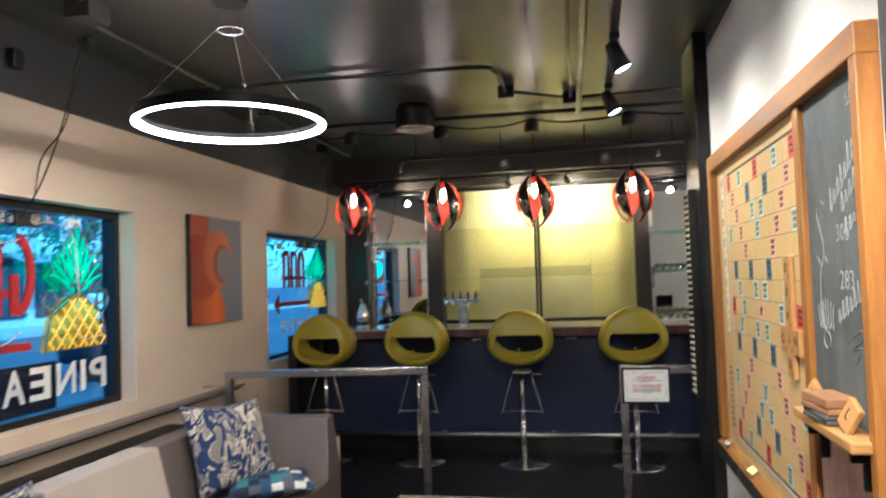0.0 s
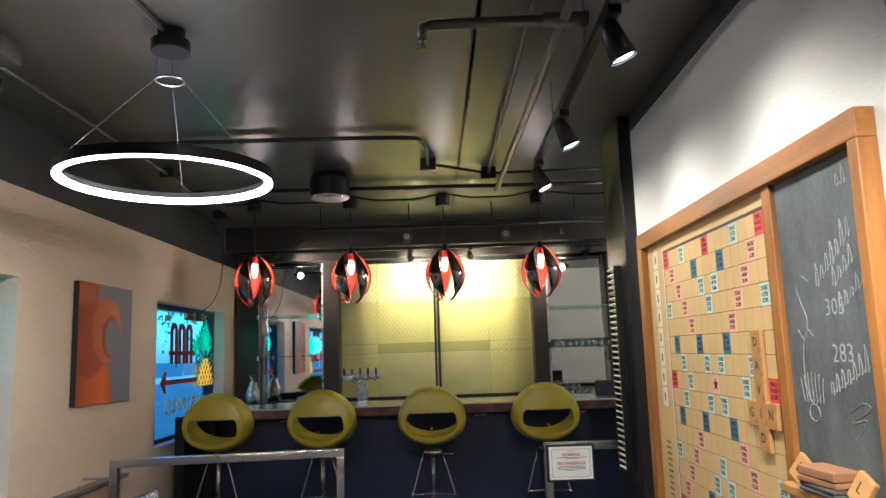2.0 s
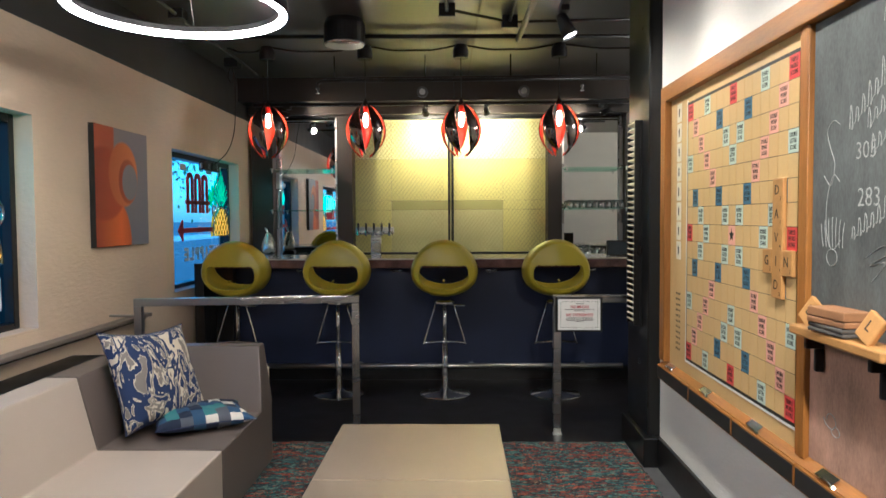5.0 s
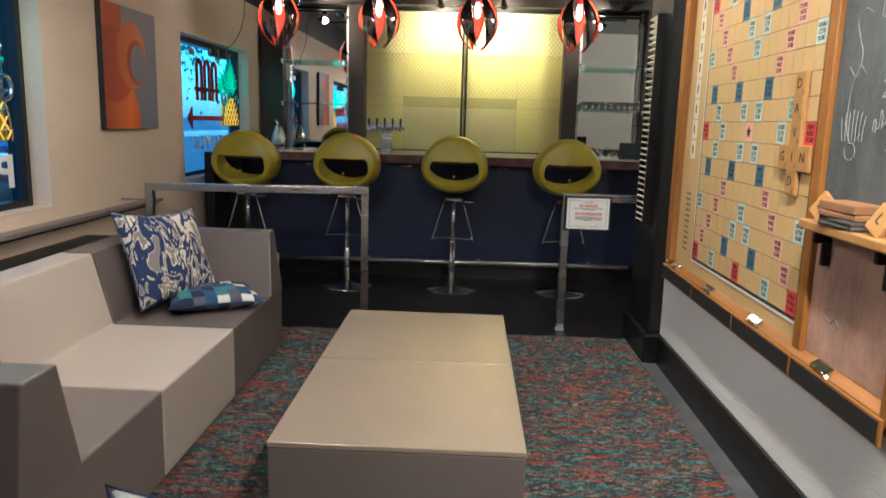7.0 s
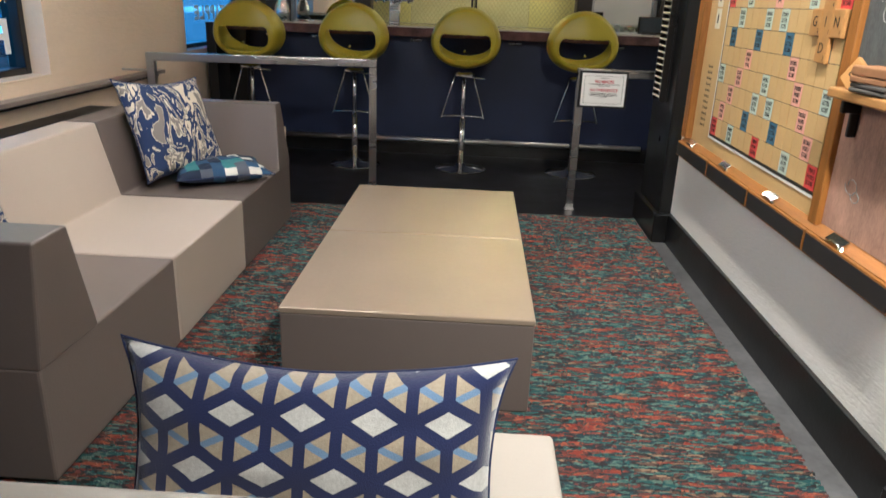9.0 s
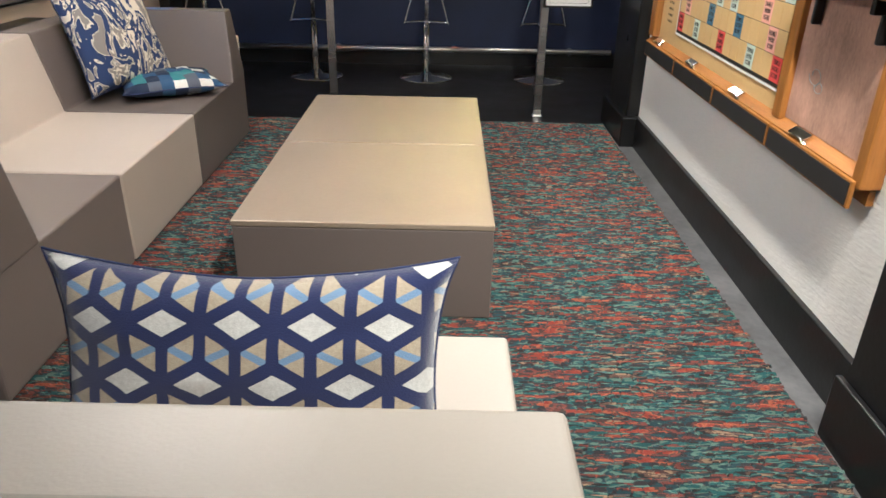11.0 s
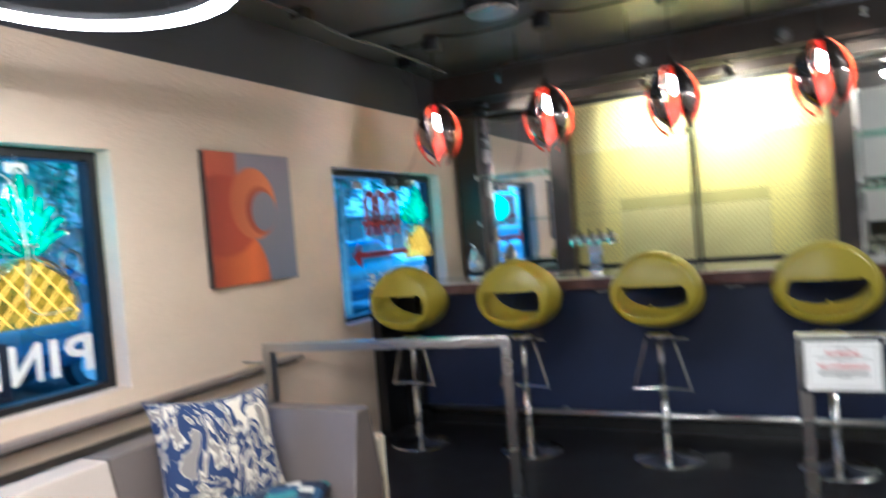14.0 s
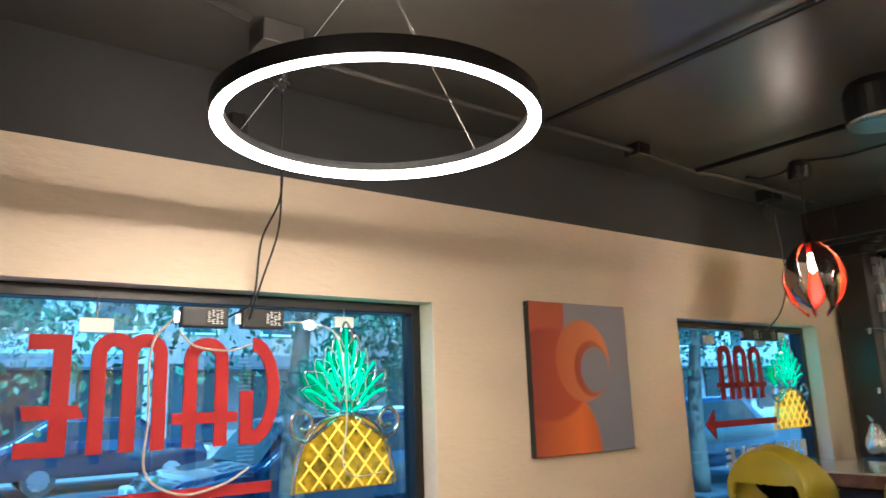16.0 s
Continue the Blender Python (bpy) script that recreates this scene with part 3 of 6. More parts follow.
def pineapple(yc, z0, k, label):
    """Neon pineapple, its foot at z0; k scales its height of 0.62."""
    at = lambda u, v, x=-2.575: Vector((x, yc - u * k, z0 + v * k))
    p = thing("neon_pineapple", label, "neon sign", (-2.575, yc, z0))
    for i, leaf in enumerate(LEAVES):
        pts = smoothed([at(u, 0.33 + v) for u, v in (*leaf, leaf[0])], 5)
        part("leaf_tube", sweep(pts, 0.0050 * k, 8), M_GTUBE, p, "clear glass outline tube", True)
        foot, tip = Vector(leaf[0]), Vector(leaf[4])
        vein = [at(*(foot.lerp(tip, q) + (Vector(leaf[2]) + Vector(leaf[6]) - foot - tip) * 0.5 * math.sin(math.pi * q) * 0.9), -2.570) + Vector((0, 0, 0.33 * k)) for q in (0.08, 0.3, 0.5, 0.7, 0.9)]
        part("vein_tube", sweep(smoothed(vein, 4), 0.0056 * k, 8), M_NEONG, p, "glowing green glass tube", True)
        part("leaf_panel", extruded([(u * 0.92, 0.33 + v * 0.92 + 0.005) for u, v in leaf], 0.003, Matrix.Translation((-2.59 - 0.004 * i, yc, z0)) @ WEST_TEXT @ Matrix.Diagonal((k, k, 1, 1))), M_GREENTINT, p, "translucent green acrylic leaf with its backlight put in as glow")
    body = [(-0.22 * math.cos(a) ** 0.8, 0.28 * math.sin(a)) for a in (0.1428 * j for j in range(11))] + [(0.0, 0.281)]
    body += [(-u, v) for u, v in body[-2::-1]]
    part("body_tube", sweep(smoothed([at(u, v) for u, v in body], 5), 0.006 * k, 8), M_GTUBE, p, "clear glass outline tube", True)
    part("body_panel", extruded(body[::-1], 0.003, Matrix.Translation((-2.60, yc, z0)) @ WEST_TEXT @ Matrix.Diagonal((k, k, 1, 1))), M_YELLOWTINT, p, "translucent yellow acrylic body with its backlight put in as glow")
    for s in (-1, 1):
        for c in (-0.40, -0.32, -0.24, -0.16, -0.08, 0.0, 0.08, 0.16):
            line = [(s * (c + 0.85 * q), q) for q in (0.01 + 0.013 * j for j in range(21))]
            line = [(u, v) for u, v in line if (u / 0.215) ** 2 + (v / 0.275) ** 2 < 0.96]
            if len(line) > 2:
                part("lattice_tube", sweep([at(*line[0], -2.57 - 0.004 * s), at(*line[-1], -2.57 - 0.004 * s)], 0.0042 * k, 8), M_NEONY, p, "", True)
        curl = [(s * (0.185 + 0.052 * math.cos(a) * (1 - a / 9)), 0.255 + 0.055 * math.sin(a) * (1 - a / 9)) for a in (0.5 * j - 2.0 for j in range(16))]
        part("scroll_tube", sweep(smoothed([at(u, v) for u, v in [(s * 0.04, 0.27)] + curl], 3), 0.0095 * k, 8), M_GTUBE, p, "clear unlit glass scroll", True)
    part("bracket", box(-2.60, -2.585, yc - 0.045, yc + 0.045, z0 + 0.625 * k, z0 + 0.625 * k + 0.045, 0.002), M_PAPER, p, "white hanging bracket")
    part("chain", sweep([(-2.59, yc, z0 + 0.65 * k), (-2.59, yc, 1.93)], 0.003, 6), M_STEEL, p)
    return p


pineapple(3.625, 1.190, 1.06, "lit green and yellow neon pineapple hanging in the window")
pineapple(7.20, 1.25, 1.0, "lit neon pineapple hanging in the window by the bar")


def arch(w, h, s, foot=0.0):
    """Outline of a tall round-topped letter stroke, seen from the street."""
    o = [(-w / 2, 0), (-w / 2, h - w / 2)] + [(-w / 2 * math.cos(a), h - w / 2 + w / 2 * math.sin(a)) for a in (0.26 * j for j in range(1, 12))] + [(w / 2, h - w / 2), (w / 2, 0)]
    i = [(w / 2 - s, 0), (w / 2 - s, h - w / 2)] + [((w / 2 - s) * math.cos(a), h - w / 2 + (w / 2 - s) * math.sin(a)) for a in (0.26 * j for j in range(1, 12))] + [(-w / 2 + s, h - w / 2), (-w / 2 + s, 0)]
    return o + i


def red_sign(yc, z, k, letters, label, arrow):
    sgn = thing("letter_sign", label, "sign", (-2.58, yc, z))
    at = lambda y, zz, dx=0.0: Matrix.Translation((-2.58 + dx, y, zz)) @ WEST_TEXT @ Matrix.Diagonal((k, k, 1, 1))
    for kind, dy in letters:
        bm = bmesh.new()
        if kind == "A":
            extruded(arch(0.165, 0.40, 0.048), 0.012, at(yc + dy, z), bm)
            extruded([(-0.12, 0.085), (0.12, 0.085), (0.12, 0.125), (-0.12, 0.125)], 0.014, at(yc + dy, z, 0.003), bm)
        elif kind == "M":
            extruded(arch(0.15, 0.41, 0.048), 0.012, at(yc + dy + 0.052 * k, z), bm)
            extruded(arch(0.15, 0.41, 0.048), 0.014, at(yc + dy - 0.052 * k, z, 0.003), bm)
        elif kind == "G":
            arc = [(-0.02 - 0.11 * math.sin(a), 0.20 + 0.205 * math.cos(a)) for a in (0.262 * j for j in range(13))]
            inner = [(-0.02 - 0.062 * math.sin(a), 0.20 + 0.15 * math.cos(a)) for a in (0.262 * j for j in range(13))]
            extruded(arc + inner[::-1], 0.012, at(yc + dy, z), bm)
            extruded([(-0.02, 0.0), (0.03, 0.0), (0.03, 0.20), (-0.02, 0.20)], 0.014, at(yc + dy, z, 0.003), bm)
        else:
            for q in (((-0.06, 0.0), (-0.005, 0.0), (-0.005, 0.40), (-0.06, 0.40)), ((-0.005, 0.0), (0.09, 0.0), (0.09, 0.05), (-0.005, 0.05)), ((-0.11, 0.12), (0.07, 0.12), (0.08, 0.165), (-0.09, 0.165)), ((-0.005, 0.35), (0.07, 0.35), (0.07, 0.40), (-0.005, 0.40))):
                extruded(q, 0.012, at(yc + dy, z, 0.003 * (q[0][1] == 0.12)), bm)
        part("letter", bm, M_SIGNRED, sgn, "red enamel letter with rivets")
    a, c, zz = arrow
    part("arrow", extruded([(0, -0.02), (a - c - 0.10, -0.02), (a - c - 0.10, -0.09), (a - c, 0.0), (a - c - 0.10, 0.09), (a - c - 0.10, 0.02), (0, 0.02)], 0.012, Matrix.Translation((-2.58, a, zz)) @ WEST_TEXT), M_SIGNRED, sgn, "red enamel arrow")
    for y in ((2.652, 2.20) if k == 1.0 else (yc - 0.35 * k, yc + 0.35 * k)):
        part("hanger", box(-2.592, -2.582, y - 0.055, y + 0.055, z + 0.41 * k, z + 0.41 * k + 0.05, 0.002), M_PAPER, sgn, "white hanging bracket")
        part("chain", sweep([(-2.587, y, z + 0.41 * k + 0.05), (-2.587, y, 1.93)], 0.003, 6), M_STEEL, sgn)
    return sgn


red_sign(2.722, 1.395, 1.0, (("G", 0.478), ("A", 0.317), ("M", 0.047), ("E", -0.202), ("G", -0.52)), "large red enamel letters and arrow hanging in the window", (3.30, 2.20, 1.235))
red_sign(6.60, 1.47, 0.88, (("A", 0.20), ("A", 0.02), ("A", -0.16)), "small red letter sign with an arrow in the window", (6.98, 6.16, 1.32))


def transformer(y0, y1, z, label):
    tr = thing("sign_transformer", label, "transformer", (-2.55, (y0 + y1) / 2, z))
    part("case", box(-2.58, -2.53, y0, y1, z - 0.04, z + 0.04, 0.006), M_PLASTIC, tr)
    part("sticker", box(-2.5295, -2.5285, y0 + 0.09, y1 - 0.015, z - 0.03, z + 0.03), M_INK, tr, "black rating label")
    bm = bmesh.new()
    for j in range(8):
        for k in range(4):
            if (3 * j + 5 * k) % 7:
                a = y0 + 0.094 + 0.016 * k
                box(-2.5283, -2.528, a, a + 0.008 + 0.004 * ((j + k) % 2), z - 0.026 + 0.007 * j, z - 0.0225 + 0.007 * j, bm=bm)
    part("print", bm, M_PAPER, tr, "white printed lines")
    part("lug", box(-2.56, -2.545, y0 - 0.025, y0, z - 0.025, z + 0.02, 0.003), M_STEEL, tr)


transformer(2.925, 3.10, 1.868, "black neon transformer hanging over the window sign")
transformer(3.155, 3.325, 1.870, "black neon transformer hanging over the window sign")
transformer(6.64, 6.83, 1.895, "black neon transformer over the small window sign")
transformer(6.86, 7.05, 1.895, "black neon transformer over the small window sign")


def cable(name, pts, label, r=0.004, material=None):
    return solid(name, sweep(smoothed(pts, 8), r, 8), material or M_CABLE, label, "cable", smooth=True)


cable("power_cable", [(-2.535, 3.10, 1.87), (-2.45, 3.16, 1.93), (-2.40, 3.17, 2.15), (-2.30, 3.20, 2.30), (-2.20, 3.16, 2.50), (-2.10, 3.12, 2.68)], "black cable hanging from the ceiling box to the sign")
cable("power_cable", [(-2.535, 3.18, 1.86), (-2.44, 3.19, 2.0), (-2.38, 3.23, 2.2), (-2.27, 3.19, 2.40), (-2.18, 3.15, 2.6), (-2.10, 3.11, 2.70)], "black cable hanging from the ceiling box to the sign")
cable("power_cable", [(-2.535, 6.85, 1.90), (-2.40, 6.86, 2.02), (-2.32, 6.84, 2.2), (-2.29, 6.80, 2.45), (-2.26, 6.70, 2.72)], "thin black cable down to the small window sign")
cable("sign_wire", [(-2.56, 2.90, 1.86), (-2.555, 2.83, 1.75), (-2.556, 2.83, 1.5), (-2.556, 2.83, 1.32), (-2.556, 2.95, 1.24), (-2.556, 3.1, 1.26), (-2.556, 3.2, 1.31)], "pale high-voltage wire looped over the red letters", 0.0045, M_WIRE)
cable("sign_wire", [(-2.55, 2.92, 1.82), (-2.54, 2.98, 1.76), (-2.54, 3.10, 1.745), (-2.55, 3.20, 1.77)], "pale high-voltage wire between the letters", 0.004, M_WIRE)
cable("sign_wire", [(-2.55, 3.33, 1.86), (-2.56, 3.45, 1.86), (-2.56, 3.58, 1.80), (-2.56, 3.62, 1.5), (-2.56, 3.6, 1.3), (-2.56, 3.66, 1.24), (-2.56, 3.80, 1.25)], "pale high-voltage wire down to the neon fruit", 0.0035, M_WIRE)
for y0, z0, sz, wd in ((3.98, 1.02, 0.235, 1.55), (7.47, 1.10, 0.15, 1.05)):
    wl = thing("window_lettering", "white vinyl lettering on the window glass", "lettering", (-2.646, y0 - wd / 2, z0 - sz / 3))
    y = y0
    for ch in "PINEAPPLE":
        adv = wd / 8.5 * (0.45 if ch == "I" else 1.0)
        part("letter", lettering(ch, sz, WEST_TEXT, (-2.646, y - adv / 2, z0), 0.0005, adv * (0.5 if ch == "I" else 0.80), 0.006), M_VINYL, wl)
        y -= adv
# Added band on the glass, standing in for the dark car parked outside.
solid("car_band", box(-2.6488, -2.6475, 1.36, 3.55, 0.885, 1.135), M_CARBLUE, "dark band added on the glass in place of a parked car", "decal")

# ---- ledge along the window wall, painting ----
ledge = thing("wall_ledge", "taupe wooden ledge along the window wall", "ledge", (-2.46, 3.0, 0.73), kind=S)
part("shelf", box(-2.5, -2.42, 0.2, 5.25, 0.738, 0.762, 0.004), M_SOFA, ledge)
# A black box forms the ledge's shade on the wall.
part("shadow_strip", box(-2.5, -2.47, 0.2, 5.25, 0.715, 0.738), M_BLACK, ledge, "black strip standing in for the shade under the ledge")
heater = thing("convector_cover", "long black heater cover behind the sofa", "heater", (-2.4, 2.8, 0.0))
part("top", box(-2.47, -2.22, 0.6, 4.30, 0.615, 0.645, 0.004), M_BLACK, heater)
part("front_panel", box(-2.45, -2.25, 0.62, 4.28, 0.0, 0.615), M_BLACK, heater)
pic = thing("painting", "square abstract canvas of orange crescents on slate blue", "painting", (-2.5, 4.59, 1.244))
part("canvas", box(-2.464, -2.462, 4.592, 5.316, 1.246, 2.002), M_CANVAS, pic, "abstract painted canvas face")
part("edge", box(-2.4995, -2.4645, 4.59, 5.318, 1.244, 2.004, 0.002), M_INK, pic, "black painted canvas edge")


# ---- sofa modules, tables, cushions ----
def profile_block(name, outline, y0, y1, material, parent, label="", bevel=0.008):
    """An outline in x and z, carried from y0 to y1."""
    bm = extruded(outline, y1 - y0, Matrix(((1, 0, 0, 0), (0, 0, 1, y0), (0, 1, 0, 0), (0, 0, 0, 1))))
    bmesh.ops.recalc_face_normals(bm, faces=bm.faces)
    bmesh.ops.bevel(bm, geom=list(bm.edges), offset=bevel, segments=2, affect="EDGES", profile=0.5)
    return part(name, bm, material, parent, label)


SEAT = [(-2.15, 0.03), (-1.342, 0.03), (-1.342, 0.365), (-1.915, 0.365), (-2.0, 0.70), (-2.15, 0.70)]


def sofa_module(name, y0, y1, material, label, arm=0):
    m = thing(name, label, "sofa module", (-1.75, (y0 + y1) / 2, 0.0), "modular sofa")
    a0, a1 = (y0, y0 + 0.15) if arm < 0 else (y1 - 0.10, y1)
    profile_block("seat", SEAT, y0, y1, material, m)
    if arm:
        yi, ys = (y0 + 0.15, y0 + 0.29) if arm < 0 else (y1 - 0.10, y1 - 0.23)
        yo = y0 if arm < 0 else y1
        bm = bmesh.new()
        tri = [(yo, 0.36), (ys, 0.36), (yi, 0.705), (yo, 0.705)]
        lo = [bm.verts.new((-2.149, y, z)) for y, z in tri]
        hi = [bm.verts.new((-1.338 + (0.03 if arm < 0 else -0.045) * (z > 0.5), y, z)) for y, z in tri]
        bm.faces.new(lo)
        bm.faces.new(hi[::-1])
        for i in range(4):
            bm.faces.new((lo[i], hi[i], hi[(i + 1) % 4], lo[(i + 1) % 4]))
        bmesh.ops.recalc_face_normals(bm, faces=bm.faces)
        bmesh.ops.bevel(bm, geom=list(bm.edges), offset=0.007, segments=2, affect="EDGES", profile=0.5)
        part("armrest", bm, material, m)
    for x in (-2.05, -1.42):
        for y in (y0 + 0.08, y1 - 0.08):
            part("foot", lathe([(0.02, 0.016), (0.02, 0.035)], (x, y, 0), 12), M_PLASTIC, m)
    return m


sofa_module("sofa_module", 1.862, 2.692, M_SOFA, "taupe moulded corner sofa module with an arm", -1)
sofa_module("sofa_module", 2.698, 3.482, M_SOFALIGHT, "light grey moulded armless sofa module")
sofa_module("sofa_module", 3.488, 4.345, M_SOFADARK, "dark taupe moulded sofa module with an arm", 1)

front = thing("lounge_seat", "off-white moulded lounge seat with a low back", "seat", (-0.5, 1.35, 0.0))
bm = extruded([(0.88, 0.03), (1.725, 0.03), (1.725, 0.36), (1.13, 0.36), (1.042, 0.70), (0.88, 0.70)], 0.80, Matrix(((0, 0, 1, -0.868), (1, 0, 0, 0), (0, 1, 0, 0), (0, 0, 0, 1))))
bmesh.ops.recalc_face_normals(bm, faces=bm.faces)
bmesh.ops.bevel(bm, geom=list(bm.edges), offset=0.012, segments=3, affect="EDGES", profile=0.5)
part("body", bm, M_BLOCK, front)
for x in (-0.79, -0.15):
    for y in (0.96, 1.65):
        part("foot", lathe([(0.02, 0.016), (0.02, 0.035)], (x, y, 0), 12), M_PLASTIC, front)

for y0, y1, tl in ((2.350, 3.152, "low square bronze laminate coffee table"), (3.158, 3.940, "low square bronze laminate table pushed against its twin")):
    tb = thing("coffee_table", tl, "table", (-0.478, (y0 + y1) / 2, 0.0), "pair of coffee tables")
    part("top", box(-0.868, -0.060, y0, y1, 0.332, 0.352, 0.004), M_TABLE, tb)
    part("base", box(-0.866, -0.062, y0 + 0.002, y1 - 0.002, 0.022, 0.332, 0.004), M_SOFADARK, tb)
    for x in (-0.826, -0.106):
        for y in (y0 + 0.05, y1 - 0.05):
            part("foot", lathe([(0.015, 0.016), (0.015, 0.024)], (x, y, 0), 10), M_PLASTIC, tb)


def cushion(label, w, h, thick, m, material, seed, trim, sag=0.12):
    """A soft cushion lying in its own x and z plane, its corners pulled out."""
    c = thing("cushion", label, "cushion")
    N = 26
    bm = bmesh.new()
    grid = {}
    for side in (-1, 1):
        for i in range(N + 1):
            for j in range(N + 1):
                u, q = 2 * i / N - 1, 2 * j / N - 1
                edge = (1 - abs(u) ** 2.6) * (1 - abs(q) ** 2.6)
                if edge <= 1e-9 and side == 1:
                    grid[side, i, j] = grid[-1, i, j]
                    continue
                pinch = 0.08
                x = u * w / 2 * (1 - pinch * (1 - q * q))
                ear = 1 + 0.035 * (abs(u) * abs(q)) ** 6
                x = x * ear
                z = q * h / 2 * (1 - sag * (1 - abs(u) ** 1.6)) * ear
                y = side * thick / 2 * max(edge, 0) ** 0.45
                wr = 0.010 * noise.noise((u * 2.3 + seed, q * 2.3, side)) + 0.006 * noise.noise((u * 6 + seed, q * 5, side * 2))
                grid[side, i, j] = bm.verts.new((x, y + wr * (0.4 + edge), z))
    for side in (-1, 1):
        for i in range(N):
            for j in range(N):
                q = [grid[side, i, j], grid[side, i + 1, j], grid[side, i + 1, j + 1], grid[side, i, j + 1]]
                bm.faces.new(q if side < 0 else q[::-1])
    rim = [grid[-1, i, 0].co.copy() for i in range(N)] + [grid[-1, N, j].co.copy() for j in range(N)] + [grid[-1, N - i, N].co.copy() for i in range(N)] + [grid[-1, 0, N - j].co.copy() for j in range(N)]
    part("cover", bm, material, c, "", True)
    part("piping", sweep(rim, 0.0025, 6, closed=True), trim, c, "navy piped seam", True)
    c.matrix_world = m
    return c


M_NAVYCLOTH = mat("navy_piping", (0.02, 0.03, 0.10), 0.85)
cushion("beige and navy velvet lattice cushion on the lounge seat", 0.665, 0.385, 0.16, pose(-0.533, 1.345, 0.525, -18, -0.8, -2), M_LATTICE, 1.0, M_NAVYCLOTH, 0.19)
cushion("navy and cream ikat cushion leaning in the sofa corner", 0.52, 0.50, 0.15, pose(-1.80, 3.85, 0.625, -24, 3, 66), M_IKAT, 5.0, M_NAVYCLOTH)
cushion("flat navy, teal and white checked cushion on the sofa", 0.46, 0.40, 0.10, pose(-1.585, 3.87, 0.418, 90, 0, 30), M_CHECK, 9.0, M_NAVYCLOTH)
cushion("blue and white ikat cushion at the sofa end", 0.48, 0.46, 0.14, pose(-1.86, 2.27, 0.585, -22, 0, 80), M_IKAT, 13.0, M_NAVYCLOTH)


slab = thing("sandwich_board", "pale folded board standing behind the sofa arm", "board", (-1.5, 4.42, 0.0))
part("panel", box(-1.95, -1.385, 4.385, 4.41, 0.0, 0.548, 0.004), M_CREAM, slab)
part("panel", box(-1.95, -1.385, 4.43, 4.455, 0.0, 0.548, 0.004), M_CREAM, slab)


# ---- steel rails ----
def rail(name, x0, y0, x1, y1, posts, label):
    r = thing(name, label, "rail", ((x0 + x1) / 2, (y0 + y1) / 2, 0.0))
    d = Vector((x1 - x0, y1 - y0, 0)).normalized()
    m = Matrix.Translation((x0, y0, 0)) @ Matrix(((d.x, -d.y, 0, 0), (d.y, d.x, 0, 0), (0, 0, 1, 0), (0, 0, 0, 1)))
    L = math.hypot(x1 - x0, y1 - y0)
    bm = box(0, L, -0.03, 0.03, 0.862, 0.910, 0.003)
    bmesh.ops.transform(bm, matrix=m, verts=bm.verts)
    part("top_bar", bm, M_STEEL, r)
    for s in posts:
        bm = box(s - 0.024, s + 0.024, -0.03, 0.03, 0.012, 0.862, 0.003)
        bmesh.ops.transform(bm, matrix=m, verts=bm.verts)
        part("post", bm, M_STEEL, r)
        bm = box(s - 0.03, s + 0.03, -0.036, 0.036, 0.0, 0.012, 0.002)
        bmesh.ops.transform(bm, matrix=m, verts=bm.verts)
        part("foot_plate", bm, M_STEEL, r)
    return r


rail("steel_rail", -2.335, 4.80, -0.92, 4.962, (0.024, 1.400), "brushed steel square-tube rail between lounge and bar")
rail("steel_rail", 0.348, 4.93, 0.9, 4.93, (0.024,), "short brushed steel rail beside the pier")
part("wall_tie", sweep([(-2.5, 4.80, 0.80), (-2.33, 4.80, 0.80)], 0.008, 8), M_STEEL, tagged(thing("rail_tie", "short steel bar tying the rail to the wall", "bracket", (-2.4, 4.8, 0.8))))
sign = thing("notice", "framed white notice with red writing on the rail", "sign", (0.51, 4.89, 0.678))
part("frame", box(0.357, 0.657, 4.876, 4.892, 0.676, 0.902, 0.003), M_PLASTIC, sign, "black frame")
part("sheet", box(0.372, 0.642, 4.872, 4.8755, 0.690, 0.888), M_PAPER, sign)
bm = bmesh.new()
for z0, z1 in ((0.705, 0.7065), (0.872, 0.8735)):
    box(0.388, 0.626, 4.871, 4.8718, z0, z1, bm=bm)
for x0, x1 in ((0.388, 0.3895), (0.6245, 0.626)):
    box(x0, x1, 4.871, 4.8718, 0.7065, 0.872, bm=bm)
part("border", bm, M_INK, sign)
part("heading", lettering("NO MINORS", 0.026, SOUTH_TEXT, (0.51, 4.871, 0.838), 0.0005, 0.115, 0.0006), M_REDINK, sign)
part("heading", lettering("NO OVERSERVICE", 0.026, SOUTH_TEXT, (0.51, 4.871, 0.786), 0.0005, 0.172, 0.0006), M_REDINK, sign)
bm = bmesh.new()
for z, w in ((0.822, 0.19), (0.814, 0.07), (0.768, 0.16), (0.760, 0.18), (0.752, 0.17), (0.744, 0.05), (0.860, 0.05)):
    box(0.51 - w / 2, 0.51 + w / 2, 4.8712, 4.8718, z - 0.0015, z + 0.0015, bm=bm)
part("small_print", bm, M_INK, sign)

# ---- the bar ----
bar = thing("bar_counter", "navy panelled bar with a polished dark edge", "bar", (-0.3, 6.5, 0.0))
part("front_panel", box(-2.2, 1.75, 6.44, 6.47, 0.13, 1.0), M_NAVY, bar, "satin navy front")
part("kick", box(-2.2, 1.75, 6.49, 6.52, 0.0, 0.13), M_BLACK, bar, "black kick plate")
part("end_pier", box(-2.43, -2.35, 6.08, 6.95, 0.0, 1.052, 0.004), M_BLACK, bar, "black end panel")
part("end_return", box(-2.35, -2.2, 6.36, 6.95, 0.0, 1.0), M_BLACK, bar)
part("core", box(-2.2, 1.75, 6.52, 6.9, 0.0, 1.0), M_BLACK, bar)
